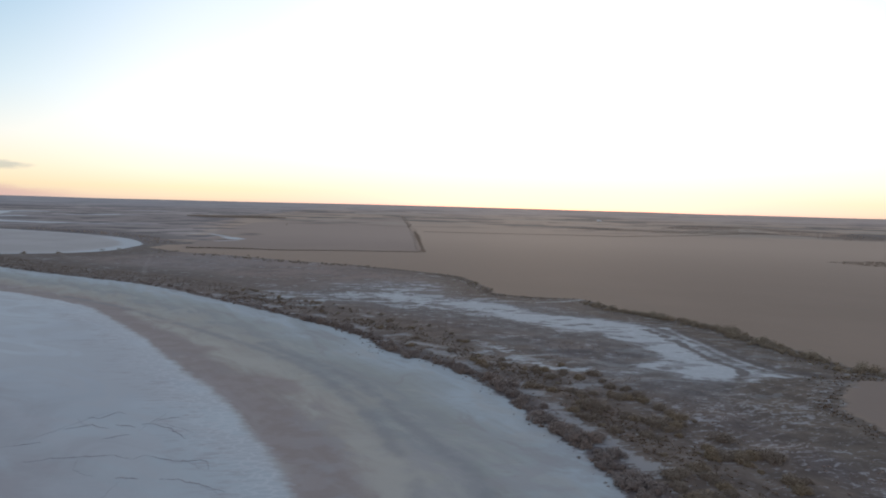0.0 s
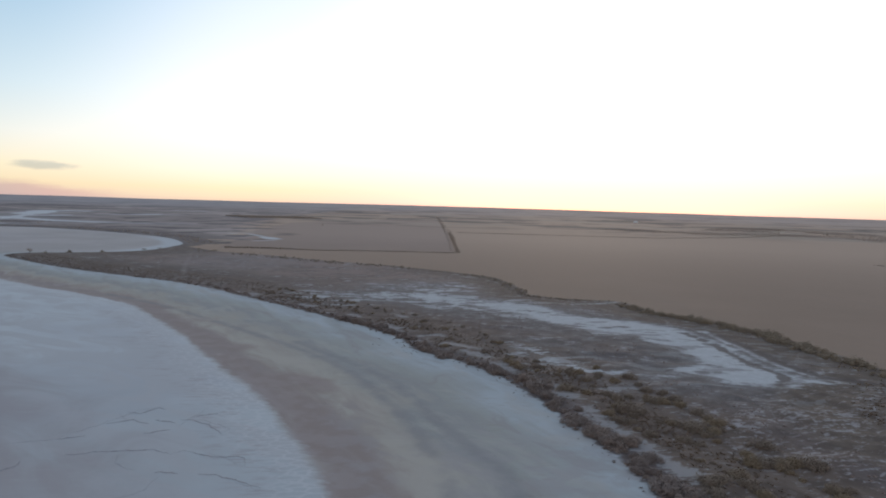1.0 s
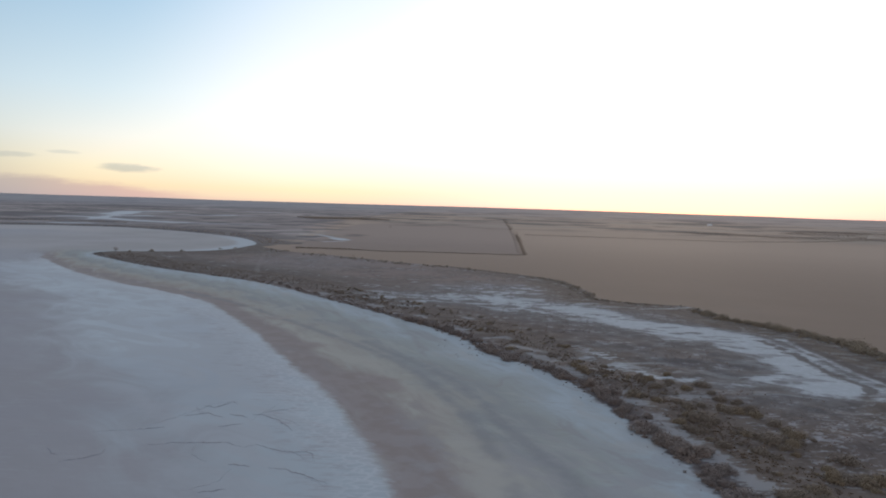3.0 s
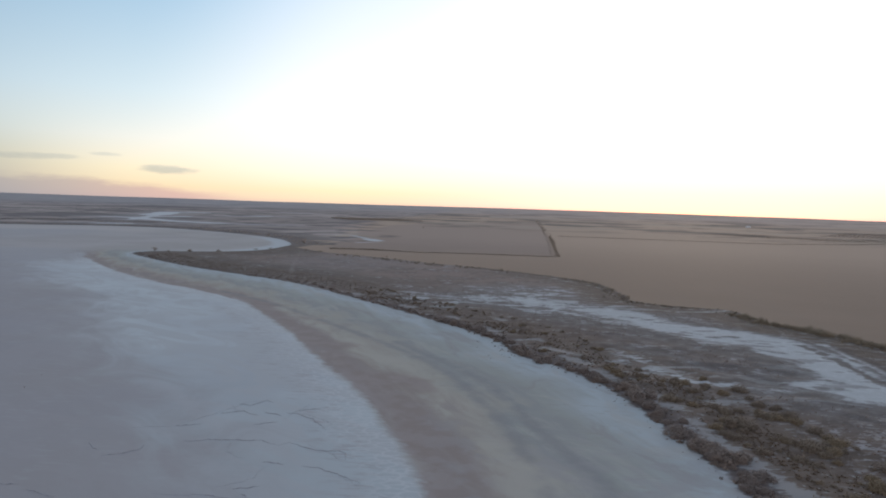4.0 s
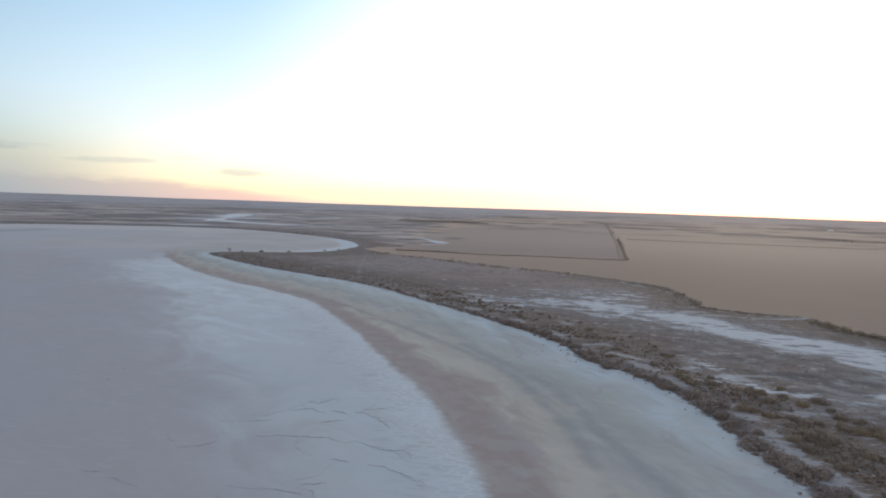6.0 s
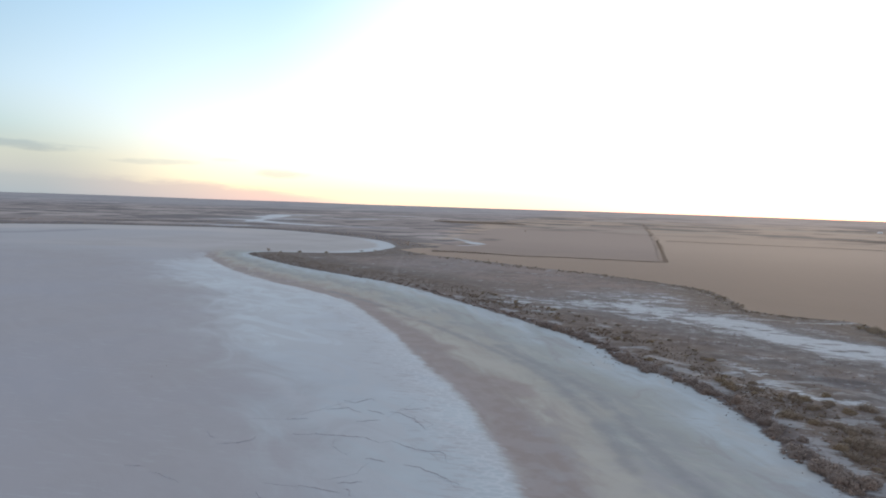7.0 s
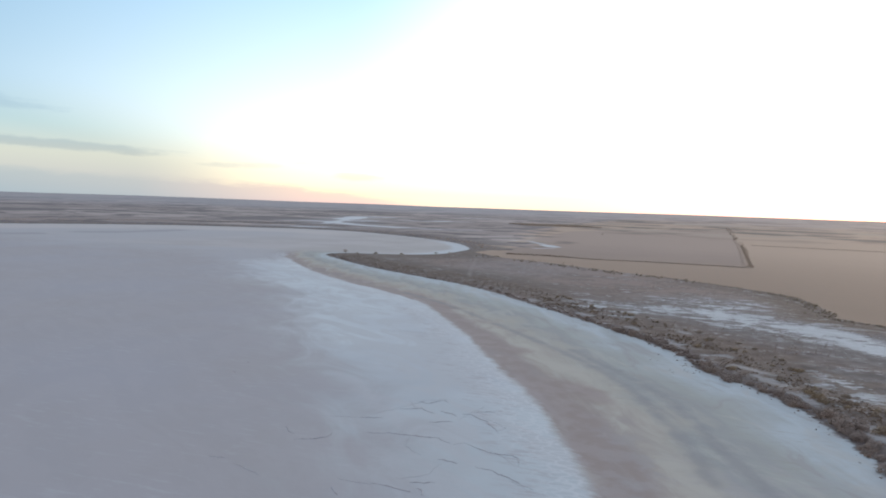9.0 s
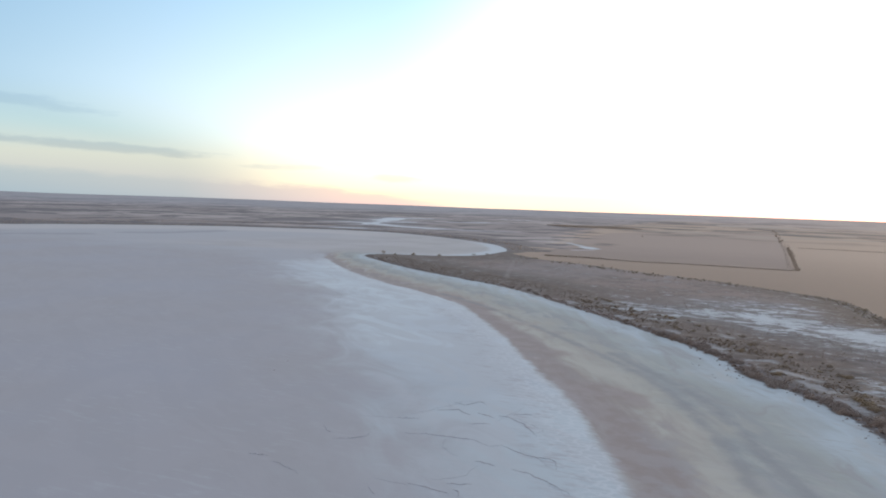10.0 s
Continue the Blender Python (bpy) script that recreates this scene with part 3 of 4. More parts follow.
def ground():
    xs, ys = spaced(-110, 130, 0.9, 5400, 1.022), spaced(70, 330, 0.9, 5400, 1.022)
    x, y = (a.ravel() for a in np.meshgrid(xs, ys))
    z = zones(x, y)
    co = np.stack([x, y, heights(x, y, z)], 1)
    nx, ny = len(xs), len(ys)
    a = (np.arange(ny - 1)[:, None] * nx + np.arange(nx - 1)[None, :]).ravel()
    quads = np.stack([a, a + 1, a + nx + 1, a + nx], 1)
    wet = z["shore"][quads].mean(1) < 0
    for name, quad, label in (("ground", quads[~wet], "dark scrub and tan stubble paddocks reaching to a low horizon"),
                              ("salt_lake", quads[wet], "dry salt lake bed, lavender-white crust with brown and cream silt belt")):
        keep, index = np.unique(quad, return_inverse=True)
        index = index.ravel()
        me = bpy.data.meshes.new(name)
        me.vertices.add(len(keep))
        me.vertices.foreach_set("co", co[keep].ravel())
        me.loops.add(len(index))
        me.loops.foreach_set("vertex_index", index)
        me.polygons.add(len(quad))
        me.polygons.foreach_set("loop_start", np.arange(0, len(index), 4))
        me.update()
        me.polygons.foreach_set("use_smooth", np.ones(len(quad), bool))
        for k, v in z.items():
            me.attributes.new(k, "FLOAT", "POINT").data.foreach_set("value", v[keep].astype(np.float32))
        me.materials.append(GROUND)
        tagged(new(name, me), label, "ground" if name == "ground" else "salt lake", kind="structure")


ground()


# ---- plants ----
def tube(bm, a, b, ra, rb, sides=5):
    a, b = Vector(a), Vector(b)
    q = (b - a).to_track_quat("Z", "Y")
    rings = [[bm.verts.new(p + q @ Vector((r * math.cos(i * math.tau / sides), r * math.sin(i * math.tau / sides), 0))) for i in range(sides)] for p, r in ((a, ra), (b, rb))]
    for i in range(sides):
        bm.faces.new((rings[0][i], rings[0][(i + 1) % sides], rings[1][(i + 1) % sides], rings[1][i]))


def bm_object(name, bm, mat, parent=None):
    me = bpy.data.meshes.new(name)
    bm.to_mesh(me)
    bm.free()
    me.materials.append(mat)
    ob = new(name, me)
    if parent:
        ob.parent = parent
    return ob


def leaf_cloud(rng, lumps, count, size):
    """Many small bent leaf sprays over the outsides of uneven lumps (x, y, z, radius)."""
    verts, faces = [], []
    weight = np.array([l[3] ** 2 for l in lumps])
    for k in rng.choice(len(lumps), count, p=weight / weight.sum()):
        lx, ly, lz, lr = lumps[k]
        d = rng.normal(size=3)
        d /= np.linalg.norm(d)
        r = lr * rng.uniform(0.5, 1.25)
        p = np.array((lx + d[0] * r, ly + d[1] * r, max(lz + d[2] * r * 0.8, 0.05)))
        up = d + np.array((0, 0, 0.8)) + 0.45 * rng.normal(size=3)
        u = np.cross(up, rng.normal(size=3))
        u /= np.linalg.norm(u)
        v = np.cross(u, up)
        v /= max(np.linalg.norm(v), 1e-6)
        s = size * rng.uniform(0.5, 1.3)
        n = len(verts)
        verts += [tuple(p - u * s), tuple(p + v * s * 0.45), tuple(p + u * s + d * s * 0.3), tuple(p - v * s * 0.45)]
        faces += [(n, n + 1, n + 2), (n, n + 2, n + 3)]
    return verts, faces


def bush(name, seed, wide, tall, leaf_mat, label, category, leaves=2300, trunk=0.0):
    rng = np.random.default_rng(seed)
    base = tagged(new(name), label, category)
    bm = bmesh.new()
    lumps = []
    for i in range(rng.integers(9, 15)):
        a, r = i * 2.4 + rng.uniform(-0.6, 0.6), wide * 0.5 * rng.uniform(0.1, 0.95)
        h = trunk + (tall - trunk) * rng.uniform(0.15, 0.62) * (1.05 - 0.6 * r / (wide * 0.5))
        lumps.append((r * math.cos(a), r * math.sin(a), h, wide * rng.uniform(0.13, 0.27)))
    foot = 0.05 * wide
    if trunk:
        tube(bm, (0, 0, -0.1), (0.05 * wide, 0, trunk), 0.035 * tall, 0.026 * tall, 6)
    for lx, ly, lz, lr in lumps:
        start = (0.05 * wide, 0, trunk * 0.95) if trunk else (foot * lx / wide, foot * ly / wide, -0.05)
        knee = (start[0] * 0.4 + lx * 0.5, start[1] * 0.4 + ly * 0.5, start[2] * 0.45 + lz * 0.5)
        tube(bm, start, knee, 0.016 * tall + 0.012, 0.012 * tall + 0.008, 4)
        tube(bm, knee, (lx, ly, lz), 0.012 * tall + 0.008, 0.006, 4)
    bm_object("trunk", bm, BARK, base)
    link_mesh("crown", *leaf_cloud(rng, lumps, leaves, 0.028 * wide + 0.05), leaf_mat, base)
    return base


SHORE_BUSH = [bush("saltbush", 10 + i, w, h, LEAF_DARK, "dark grey-brown saltbush shrub on the salt lake's bank", "shrub")
              for i, (w, h) in enumerate(((3.4, 1.9), (4.4, 2.3), (2.6, 1.4), (4.0, 1.7), (5.4, 2.6)))]
OLIVE_BUSH = [bush("wattle_bush", 30 + i, w, h, LEAF_OLIVE, "olive and rust-tinged bush in dry scrub behind the shore", "shrub")
              for i, (w, h) in enumerate(((5.4, 1.5), (4.4, 1.2), (6.8, 1.7)))]
EDGE_BUSH = [bush("mallee_shrub", 50 + i, w, h, LEAF_EDGE, "dull green mallee shrub along the paddock's edge", "shrub", 1000)
             for i, (w, h) in enumerate(((5.6, 2.7), (4.0, 2.0), (7.4, 3.2)))]
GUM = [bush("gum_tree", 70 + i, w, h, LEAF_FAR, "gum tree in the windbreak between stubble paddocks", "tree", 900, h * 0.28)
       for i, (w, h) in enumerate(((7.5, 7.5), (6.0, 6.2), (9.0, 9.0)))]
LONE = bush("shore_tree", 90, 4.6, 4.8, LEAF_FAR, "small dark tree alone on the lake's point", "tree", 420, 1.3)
used = set()
rng = np.random.default_rng(7)


def ground_height(x, y):
    x, y = np.atleast_1d(np.asarray(x, float)), np.atleast_1d(np.asarray(y, float))
    return heights(x, y, zones(x, y))


def put_all(kinds, places, group, low=0.75, high=1.25):
    """Stands copies of the kinds at places (x, y); the first use of each kind is the kind itself."""
    xs, ys = np.array([p[0] for p in places]), np.array([p[1] for p in places])
    zs = ground_height(xs, ys)
    for x, y, z in zip(xs, ys, zs):
        ob = kinds[rng.integers(len(kinds))]
        s = rng.uniform(low, high)
        m = pose(x, y, z - 0.04, 0, 0, rng.uniform(0, 360))
        if ob.name in used:
            ob = copy_thing(ob, m)
        else:
            used.add(ob.name)
            ob.matrix_basis = m
        ob.scale = (s, s, s * rng.uniform(0.85, 1.1))
        ob["group"] = group


def along(line, start, end, gap, spread):
    """Places beside a line, from start to end metres along it, uneven."""
    line = np.asarray(line, float)
    run = np.concatenate([[0], np.cumsum(np.hypot(*np.diff(line, axis=0).T))])
    s, out = start, []
    while s < min(end, run[-1]):
        i = min(np.searchsorted(run, s, side="right") - 1, len(line) - 2)
        u = (line[i + 1] - line[i]) / max(run[i + 1] - run[i], 1e-6)
        p = line[i] + u * (s - run[i])
        w = rng.uniform(*spread)
        out.append((p[0] + u[1] * w, p[1] - u[0] * w))
        s += gap * rng.uniform(0.35, 1.65)
    return out


def tufts(name, places, sizes, mat, label, category, blades=9, flat_top=0.75):
    """Countless low plants as one mesh: each is a ragged tuft of leaning blades."""
    n = len(places)
    z = ground_height(places[:, 0], places[:, 1])
    c = np.column_stack([places, z])[:, None, :]
    s = sizes[:, None, None]
    d = rng.normal(size=(n, blades, 3))
    d[:, :, 2] = np.abs(d[:, :, 2]) * flat_top
    d /= np.linalg.norm(d, axis=2, keepdims=True)
    side = np.cross(d, rng.normal(size=d.shape))
    side /= np.linalg.norm(side, axis=2, keepdims=True)
    root = c + d * s * rng.uniform(0, 0.45, (n, blades, 1))
    v = np.stack([root - side * s * 0.3, root + side * s * 0.3, c + d * s * rng.uniform(0.7, 1.15, (n, blades, 1))], 2).reshape(-1, 3)
    me = bpy.data.meshes.new(name)
    k = n * blades
    me.vertices.add(3 * k)
    me.vertices.foreach_set("co", v.ravel())
    me.loops.add(3 * k)
    me.loops.foreach_set("vertex_index", np.arange(3 * k))
    me.polygons.add(k)
    me.polygons.foreach_set("loop_start", np.arange(0, 3 * k, 3))
    me.update()
    me.materials.append(mat)
    return tagged(new(name, me), label, category, kind="stuff")


def scatter(count, box, keep):
    x, y = rng.uniform(box[0], box[1], count), rng.uniform(box[2], box[3], count)
    k = keep(x, y, zones(x, y)) > rng.uniform(0, 1, count)
    return np.column_stack([x[k], y[k]])


NEAR_SHORE = smooth(BANK)


def off_the_salt(places):
    """Only the places that stand clear of the pale scalds and the pan."""
    p = np.array(places)
    z = zones(p[:, 0], p[:, 1])
    return [tuple(q) for q, bare, pan in zip(p, z["scald"], z["pan"]) if bare > 1.6 and pan > 2]


put_all(SHORE_BUSH, along(NEAR_SHORE, 10, 190, 2.3, (0.3, 3.6)), "saltbushes on the bank", 0.3, 0.95)
put_all(SHORE_BUSH, [(21, 134), (21, 127), (22, 121), (23, 120), (26, 116), (28, 117), (29, 109), (16, 143), (15, 149), (6, 164), (12, 156)], "saltbushes on the bank", 0.75, 1.1)
put_all(SHORE_BUSH, along(NEAR_SHORE, 190, 520, 3.0, (0.5, 5)), "saltbushes on the bank", 0.2, 0.5)
put_all(OLIVE_BUSH, off_the_salt(along(NEAR_SHORE, 15, 110, 0.68, (8, 29))), "bushes behind the bank", 0.22, 0.85)
put_all(OLIVE_BUSH, off_the_salt(along(NEAR_SHORE, 110, 270, 1.4, (7, 28))), "bushes behind the bank", 0.16, 0.46)
beyond = np.array(off_the_salt(along(NEAR_SHORE, 270, 500, 0.13, (3, 26))))
tufts("shore_thicket", beyond, rng.uniform(0.16, 0.42, len(beyond)), LEAF_THICKET, "low brown thicket along the lake's far bank", "scrub", 14, 0.45)
put_all(EDGE_BUSH, along(smooth(FIELD_EDGE[:11]), 0, 400, 1.25, (-7.5, 0.5)), "shrubs along the paddock", 0.25, 0.9)
put_all(EDGE_BUSH, along(smooth(FIELD_EDGE[13:16]), 0, 90, 6.5, (-4, 0)), "shrubs along the paddock", 0.2, 0.5)
put_all(EDGE_BUSH, along(smooth(FIELD_EDGE[15:]), 0, 400, 21.0, (-5, 0)), "shrubs along the paddock", 0.2, 0.5)
put_all(GUM, along([(-15, 568), (-24, 729)], 0, 900, 10.0, (-1.2, 1.2)), "windbreak trees", 0.13, 0.24)
put_all(GUM, along([(-24, 729), (-40, 989)], 0, 900, 10.0, (-2.5, 2)), "windbreak trees", 0.2, 0.42)
put_all(GUM, along([(-20, 575), (-45, 989)], 0, 900, 42.0, (-2, 2)), "windbreak trees", 0.12, 0.26)
put_all(GUM, along([(-43, 989), (-61, 1255), (-96, 1714), (-125, 2050)], 0, 1500, 21.0, (-5, 5)), "windbreak trees", 0.3, 0.55)
ridge = scatter(5000, (-215, -60, 420, 540), lambda x, y, z: (z["field"] > 0) * np.exp(-((z["field"] - 7) / 6) ** 2) * (0.6 + 0.7 * wave(x, y, 16, 26)))
tufts("edge_scrub", ridge, rng.uniform(0.35, 0.9, len(ridge)), LEAF_EDGE, "dark brown scrub along the far paddock's edge", "scrub", 12, 0.5)
put_all([LONE], [(-298, 441)], "trees on the point", 1.0, 1.0)
put_all(EDGE_BUSH[:2], [(-291, 447), (-281, 458), (-263, 468), (-253, 508), (-247, 522)], "trees on the point", 0.5, 0.85)
put_all(EDGE_BUSH[:2], [(-165, 498), (-158, 493), (-138, 486), (-129, 478)], "trees on the point", 0.25, 0.4)


def in_scrub(x, y, z):
    open_ground = (z["shore"] > 0.5) & (z["field"] > 0.5) & (z["pan"] > 1.5)
    return open_ground * (0.45 + 0.5 * wave(x, y, 14, 11) + 0.25 * wave(x, y, 4, 12) + 0.5 * np.exp(-z["shore"] / 5))


def in_thicket(x, y, z):
    belt = np.exp(-((z["shore"] - 12) / 6.5) ** 2) + 0.8 * np.exp(-((z["field"] - 3) / 2.5) ** 2) * (y < 330)
    return (z["shore"] > 0.3) * (z["pan"] > 3) * (z["scald"] > 0.8) * (z["field"] > 0) * belt * (0.6 + 0.7 * wave(x, y, 9, 21) + 0.2 * wave(x, y, 3.5, 22))


thick = scatter(110000, (-100, 130, 70, 330), in_thicket)
tufts("thicket_scrub", thick, rng.uniform(0.18, 0.5, len(thick)), LEAF_THICKET, "rust and olive low thicket behind the lake's bank", "scrub", 10, 0.3)
verge = scatter(16000, (-70, 125, 160, 450), lambda x, y, z: (z["field"] > -0.3) * (z["pan"] > 0.5) * (z["shore"] > 30) * np.exp(-((z["field"] - 2.5) / 4.5) ** 2) * (0.8 + 0.5 * wave(x, y, 11, 25)))
tufts("verge_scrub", verge, rng.uniform(0.25, 0.7, len(verge)), LEAF_EDGE, "dull olive scrub along the paddock's edge", "scrub", 16, 0.5)
bank = scatter(15000, (-110, 60, 70, 300), lambda x, y, z: np.exp(-((z["shore"] - 1.6) / 1.5) ** 2) * (0.55 + 0.8 * wave(x, y, 5, 23)))
tufts("bank_scrub", bank, rng.uniform(0.3, 0.9, len(bank)), LEAF_DARK, "dark low saltbush litter along the salt's edge", "scrub", 14, 0.5)
strays = scatter(9000, (-40, 40, 85, 215), lambda x, y, z: 0.16 * np.exp(-((z["shore"] + 1.2) / 1.6) ** 2) + 0.5 * np.exp(-(((x + 19) / 7) ** 2 + ((y - 192) / 9) ** 2)) * (z["shore"] < 0) * (wave(x, y, 2.2, 24) > 0.3))
tufts("stray_tufts", strays, rng.uniform(0.15, 0.4, len(strays)), LEAF_DARK, "small dark tufts scattered onto the salt", "tufts", 8, 0.5)
low = scatter(12000, (-80, 130, 70, 330), in_scrub)
tufts("samphire_scrub", low, rng.uniform(0.15, 0.42, len(low)), LEAF_LOW, "low brown samphire and saltbush scrub on dark soil", "scrub", 9, 0.25)
farther = scatter(3600, (-310, 60, 250, 560), in_scrub)
tufts("far_scrub", farther, rng.uniform(0.2, 0.5, len(farther)), LEAF_LOW, "low dark scrub between lake and paddocks", "scrub", 7, 0.4)


def strip(line, gap, spread, low_size, high_size, name, label, category="hedge", length=1e5):
    p = np.array(along(line, 0, length, gap, spread))
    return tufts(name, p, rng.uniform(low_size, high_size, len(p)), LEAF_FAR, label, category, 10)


strip([(-205, 546), (-177, 553), (-156, 552)], 0.35, (-4, 4), 0.8, 1.8, "fence_hedge", "thicker end of the paddock's low hedge")
strip([(-156, 552), (-130, 545), (-97, 556), (-18, 566)], 0.25, (-2.0, 2.0), 0.5, 1.2, "fence_hedge", "dark low hedge along the paddock's near fence")
for shift, gap, most in ((-2.4, 1.6, 0.5), (2.4, 0.6, 0.85)):
    strip([(-18 + shift, 568), (-27 + shift, 729), (-43 + shift, 989)], gap, (-1.6, 1.6), 0.25, most, "windbreak_hedge", "thin dry undergrowth below the windbreak trees")
strip([(-28, 997), (96, 1003), (181, 1012), (264, 1015), (403, 1120), (520, 1250)], 1.0, (-3, 3), 0.7, 1.5, "far_hedge", "thin dark hedge across the stubble paddock")
strip([(-535, 1490), (-400, 1600)], 0.1, (-75, 75), 1.6, 3.2, "copse", "dark block of trees standing among far paddocks", "wood")
strip([(290, 1430), (333, 1365), (379, 1290), (477, 1300), (564, 1350), (700, 1420)], 0.16, (-70, 70), 0.5, 1.2, "far_wood", "dark ragged belt of far trees", "wood")
strip([(560, 1500), (784, 2000), (853, 1675), (709, 1092)], 0.3, (-80, 80), 0.6, 1.4, "far_wood", "dark ragged belt of far trees", "wood")
strip([(335, 560), (370, 575), (420, 590)], 0.12, (-22, 22), 0.5, 1.1, "paddock_thicket", "dark thicket in the tan paddock", "wood")
strip([(-256, 596), (-297, 662), (-343, 708), (-420, 760), (-515, 800), (-600, 786), (-672, 740), (-735, 690), (-808, 562), (-840, 440), (-870, 250)], 0.9, (0, 24), 0.5, 1.2, "lakeside_scrub",
      "dark scrub along the lake's far shore", "scrub")
strip([(-900, 420), (-930, 560), (-860, 760), (-760, 900), (-690, 900), (-600, 930)], 0.3, (-45, 45), 0.4, 0.9, "lakeside_wood", "dark scattered trees behind the lake", "wood")


# ---- lifted cracks in the salt crust ----
def salt_crack(points, size=1.0):
    """A jagged, lifted seam of crust: a low ridge with a steep and a gentle side."""
    line = np.asarray(points, float)
    way_x, way_y = line[-1] - line[0]
    length = float(np.hypot(*np.diff(line, axis=0).T).sum())
    steps = max(int(length / 0.3), 6)
    run = np.concatenate([[0], np.cumsum(np.hypot(*np.diff(line, axis=0).T))])
    s = np.linspace(0, run[-1], steps)
    x, y = np.interp(s, run, line[:, 0]), np.interp(s, run, line[:, 1])
    d = np.hypot(way_x, way_y)
    ux, uy = -way_y / d, way_x / d
    sway = np.cumsum(rng.normal(0, 0.11, steps))
    sway -= np.linspace(sway[0], sway[-1], steps)
    x, y = x + ux * sway, y + uy * sway
    fade = np.sqrt(np.sin(np.linspace(0.06, math.pi - 0.06, steps)))
    verts, faces = [], []
    for i in range(steps):
        w, h = size * fade[i] * rng.uniform(0.06, 0.2), size * fade[i] * rng.uniform(0.05, 0.15)
        verts += [(x[i] - ux * w, y[i] - uy * w, -0.03), (x[i] - ux * w * 0.4, y[i] - uy * w * 0.4, h), (x[i] + ux * w * 0.5, y[i] + uy * w * 0.5, h * 0.45), (x[i] + ux * w * 1.2, y[i] + uy * w * 1.2, -0.03)]
        if i:
            a = 4 * i
            faces += [(a - 4 + k, a - 3 + k, a + 1 + k, a + k) for k in range(3)]
    ob = link_mesh("salt_crack", verts, faces, CRACK)
    return tagged(ob, "dark jagged crack of lifted crust in pale salt", "crack", "cracks in the salt crust")


for seam in (
    [(-62.4, 100.3), (-59.4, 100.5), (-58.8, 101.7), (-54.5, 101.8), (-49.3, 102.5), (-46.6, 102.2)], [(-45.6, 104.2), (-42.2, 102.8), (-39.1, 101.8), (-35.7, 102.3), (-33.7, 99.2)],
    [(-63.9, 122.0), (-61.0, 120.7), (-59.2, 125.0), (-57.5, 124.1)], [(-64.0, 115.0), (-60.5, 117.6), (-56.7, 116.0)], [(-67.7, 106.1), (-64.0, 108.7)], [(-56.6, 118.0), (-52.5, 117.0)],
    [(-52.3, 118.8), (-50.3, 119.0), (-46.0, 116.5), (-42.0, 112.0)], [(-50.7, 120.6), (-47.2, 123.3)], [(-55.4, 110.8), (-51.7, 113.5)], [(-45.8, 95.1), (-42.3, 95.1)],
    [(-39.4, 95.2), (-36.5, 95.8), (-33.4, 94.4), (-28.9, 91.6)],
):
    salt_crack(seam)
for seam in (
    [(-50.1, 82.1), (-46.6, 82.3), (-43.1, 82.0)], [(-45.3, 85.0), (-42.1, 86.8)], [(-43.5, 83.5), (-42.4, 83.6), (-41.3, 81.9)], [(-70.5, 90.6), (-67.7, 92.8), (-66.4, 95.1), (-67.1, 96.8)],
    [(-54.1, 78.3), (-51.6, 76.2)], [(-76.0, 95.1), (-72.3, 93.0)], [(-76.9, 77.7), (-73.8, 78.8)], [(-71.8, 77.3), (-70.4, 77.6), (-66.8, 76.3)],
):
    salt_crack(seam)

for seam in (  # hairlines that join them
    [(-68.0, 107.3), (-64.1, 113.4), (-62.0, 122.8), (-58.7, 126.2)], [(-60.9, 117.2), (-64.7, 120.9)], [(-48.7, 119.8), (-42.2, 114.9), (-42.8, 112.1)], [(-33.2, 93.3), (-28.8, 90.5)],
    [(-47.9, 85.1), (-44.9, 89.3), (-44.5, 94.1)], [(-68.4, 77.2), (-65.1, 76.0)], [(-107.4, 185.8), (-92.3, 189.5)], [(-51.2, 115.2), (-50.5, 127.1)], [(-74.0, 103.5), (-67.9, 106.3)],
    [(-42.1, 104.1), (-35.0, 99.3)], [(-54.9, 80.7), (-49.2, 81.3)], [(-46.6, 102.2), (-45.6, 104.2)], [(-54.5, 101.8), (-53.0, 98.0), (-49.0, 95.5)],
):
    salt_crack(seam, 0.4)


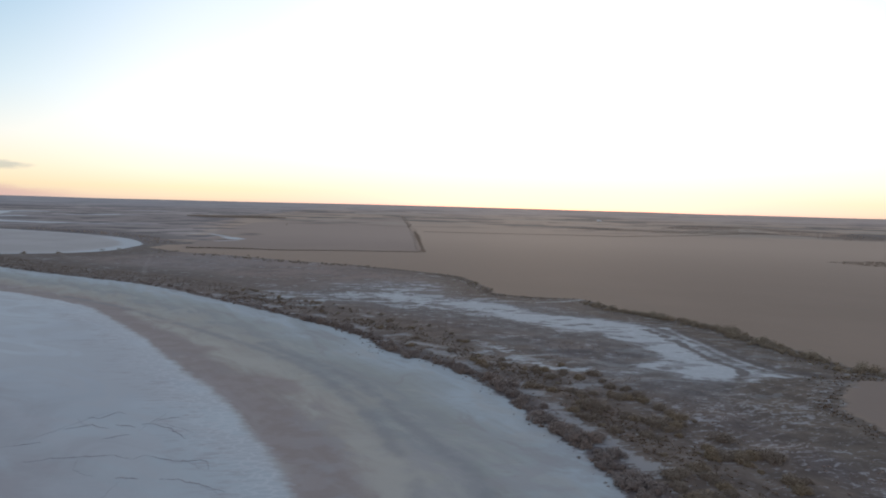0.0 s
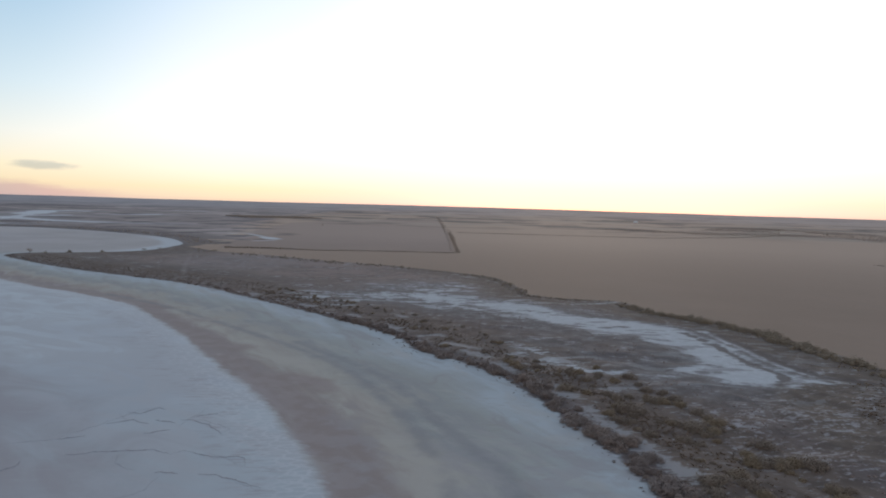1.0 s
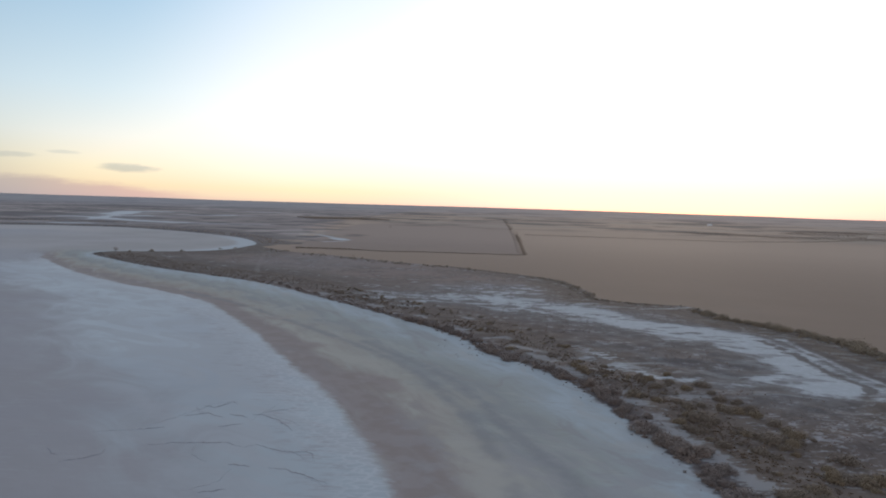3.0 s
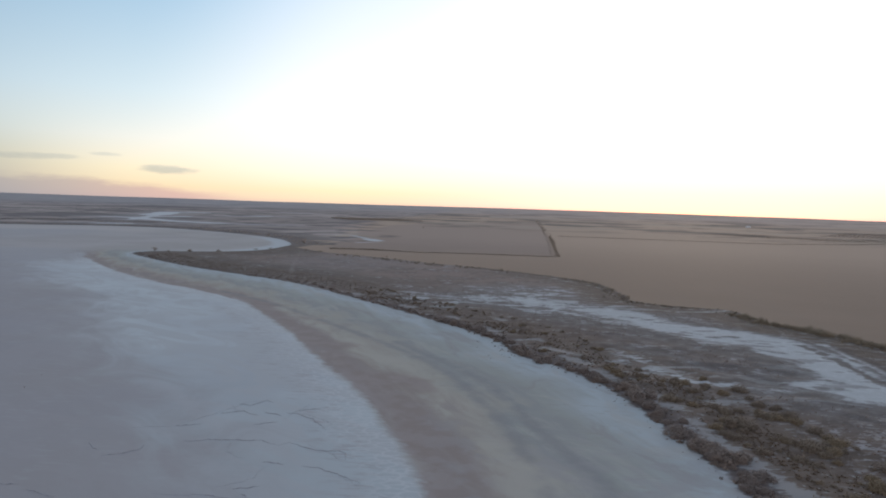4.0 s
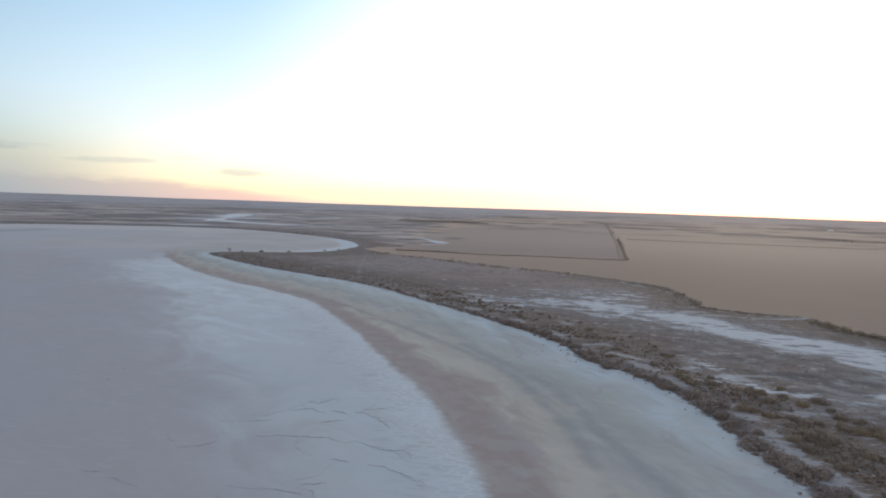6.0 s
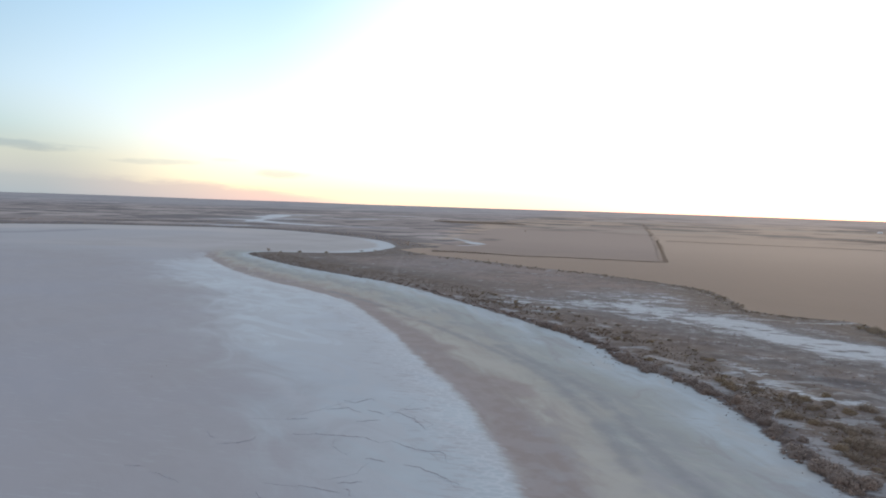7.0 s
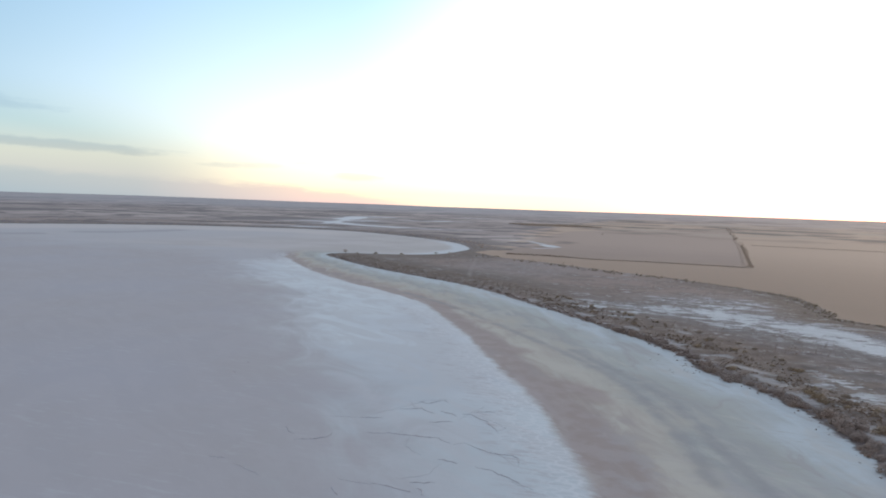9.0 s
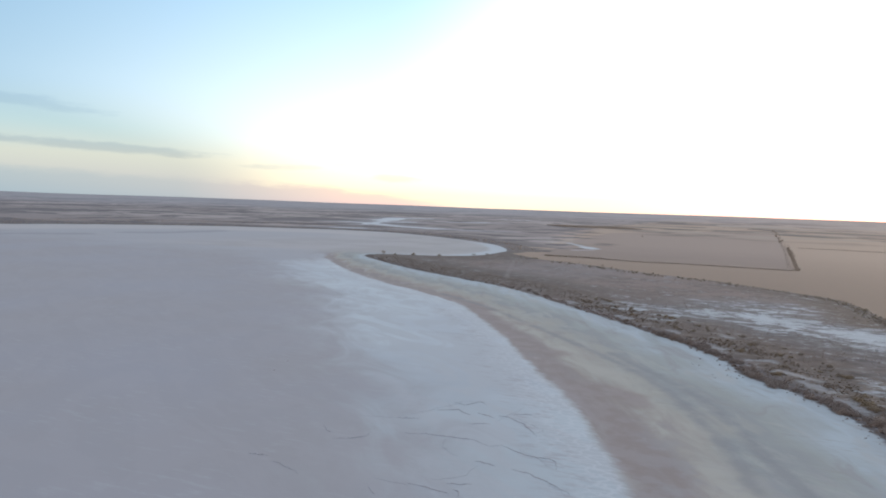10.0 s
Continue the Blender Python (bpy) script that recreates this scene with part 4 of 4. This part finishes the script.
# ---- a far white shed ----
def farm_shed(x, y, turned):
    base = tagged(new("farm_shed"), "small white metal farm shed far out among paddocks", "shed")
    base.matrix_basis = pose(x, y, float(ground_height(x, y)[0]) - 0.1, 0, 0, turned)
    white, wt, wb = material("white_sheet_metal", 0.45, 0.5)
    wt.put(wb.inputs["Base Color"], wt.mix(wt.noise(wt.node("ShaderNodeTexCoord").outputs["Object"], 0.8), (0.78, 0.79, 0.80), (0.86, 0.86, 0.86)))
    w, d, h, r = 6.0, 4.0, 3.4, 4.6
    link_mesh("wall", [(-w, -d, 0), (w, -d, 0), (w, d, 0), (-w, d, 0), (-w, -d, h), (w, -d, h), (w, d, h), (-w, d, h), (-w, 0, r), (w, 0, r)],
              [(0, 1, 5, 4), (1, 2, 6, 9, 5), (2, 3, 7, 6), (3, 0, 4, 8, 7)], white, base)
    e = 0.35
    link_mesh("roof", [(-w - e, -d - e, h - 0.08), (w + e, -d - e, h - 0.08), (w + e, 0, r + 0.05), (-w - e, 0, r + 0.05), (w + e, d + e, h - 0.08), (-w - e, d + e, h - 0.08),
                       (-w - e, -d - e, h - 0.2), (w + e, -d - e, h - 0.2), (w + e, d + e, h - 0.2), (-w - e, d + e, h - 0.2)],
              [(0, 1, 2, 3), (3, 2, 4, 5), (6, 7, 1, 0), (8, 9, 5, 4)], white, base)


farm_shed(521, 2290, 8)
put_all(GUM[:1], [(-249, 1091)], "trees in the paddocks", 0.5, 0.5)


# ---- trees on the crest at the horizon, and dead bushes blown onto the salt ----
def crest_trees():
    n = 2200
    a, r = np.radians(rng.uniform(-66, 37, n)), rng.uniform(3300, 4650, n)
    x, y = r * np.sin(a), r * np.cos(a)
    keep = wave(x, y, 330, 31) + 0.6 * wave(x, y, 90, 32) > 0.15
    p = np.column_stack([x, y])[keep]
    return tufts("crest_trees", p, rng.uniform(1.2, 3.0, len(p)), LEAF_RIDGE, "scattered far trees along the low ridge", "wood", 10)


crest_trees()
DEAD = bush("dead_bush", 95, 1.1, 0.7, LEAF_DARK, "small dead bush lying on the salt crust", "shrub", 90)
put_all([DEAD], [(-114, 128.2), (-110, 119)], "dead bushes on the salt", 0.35, 0.6)
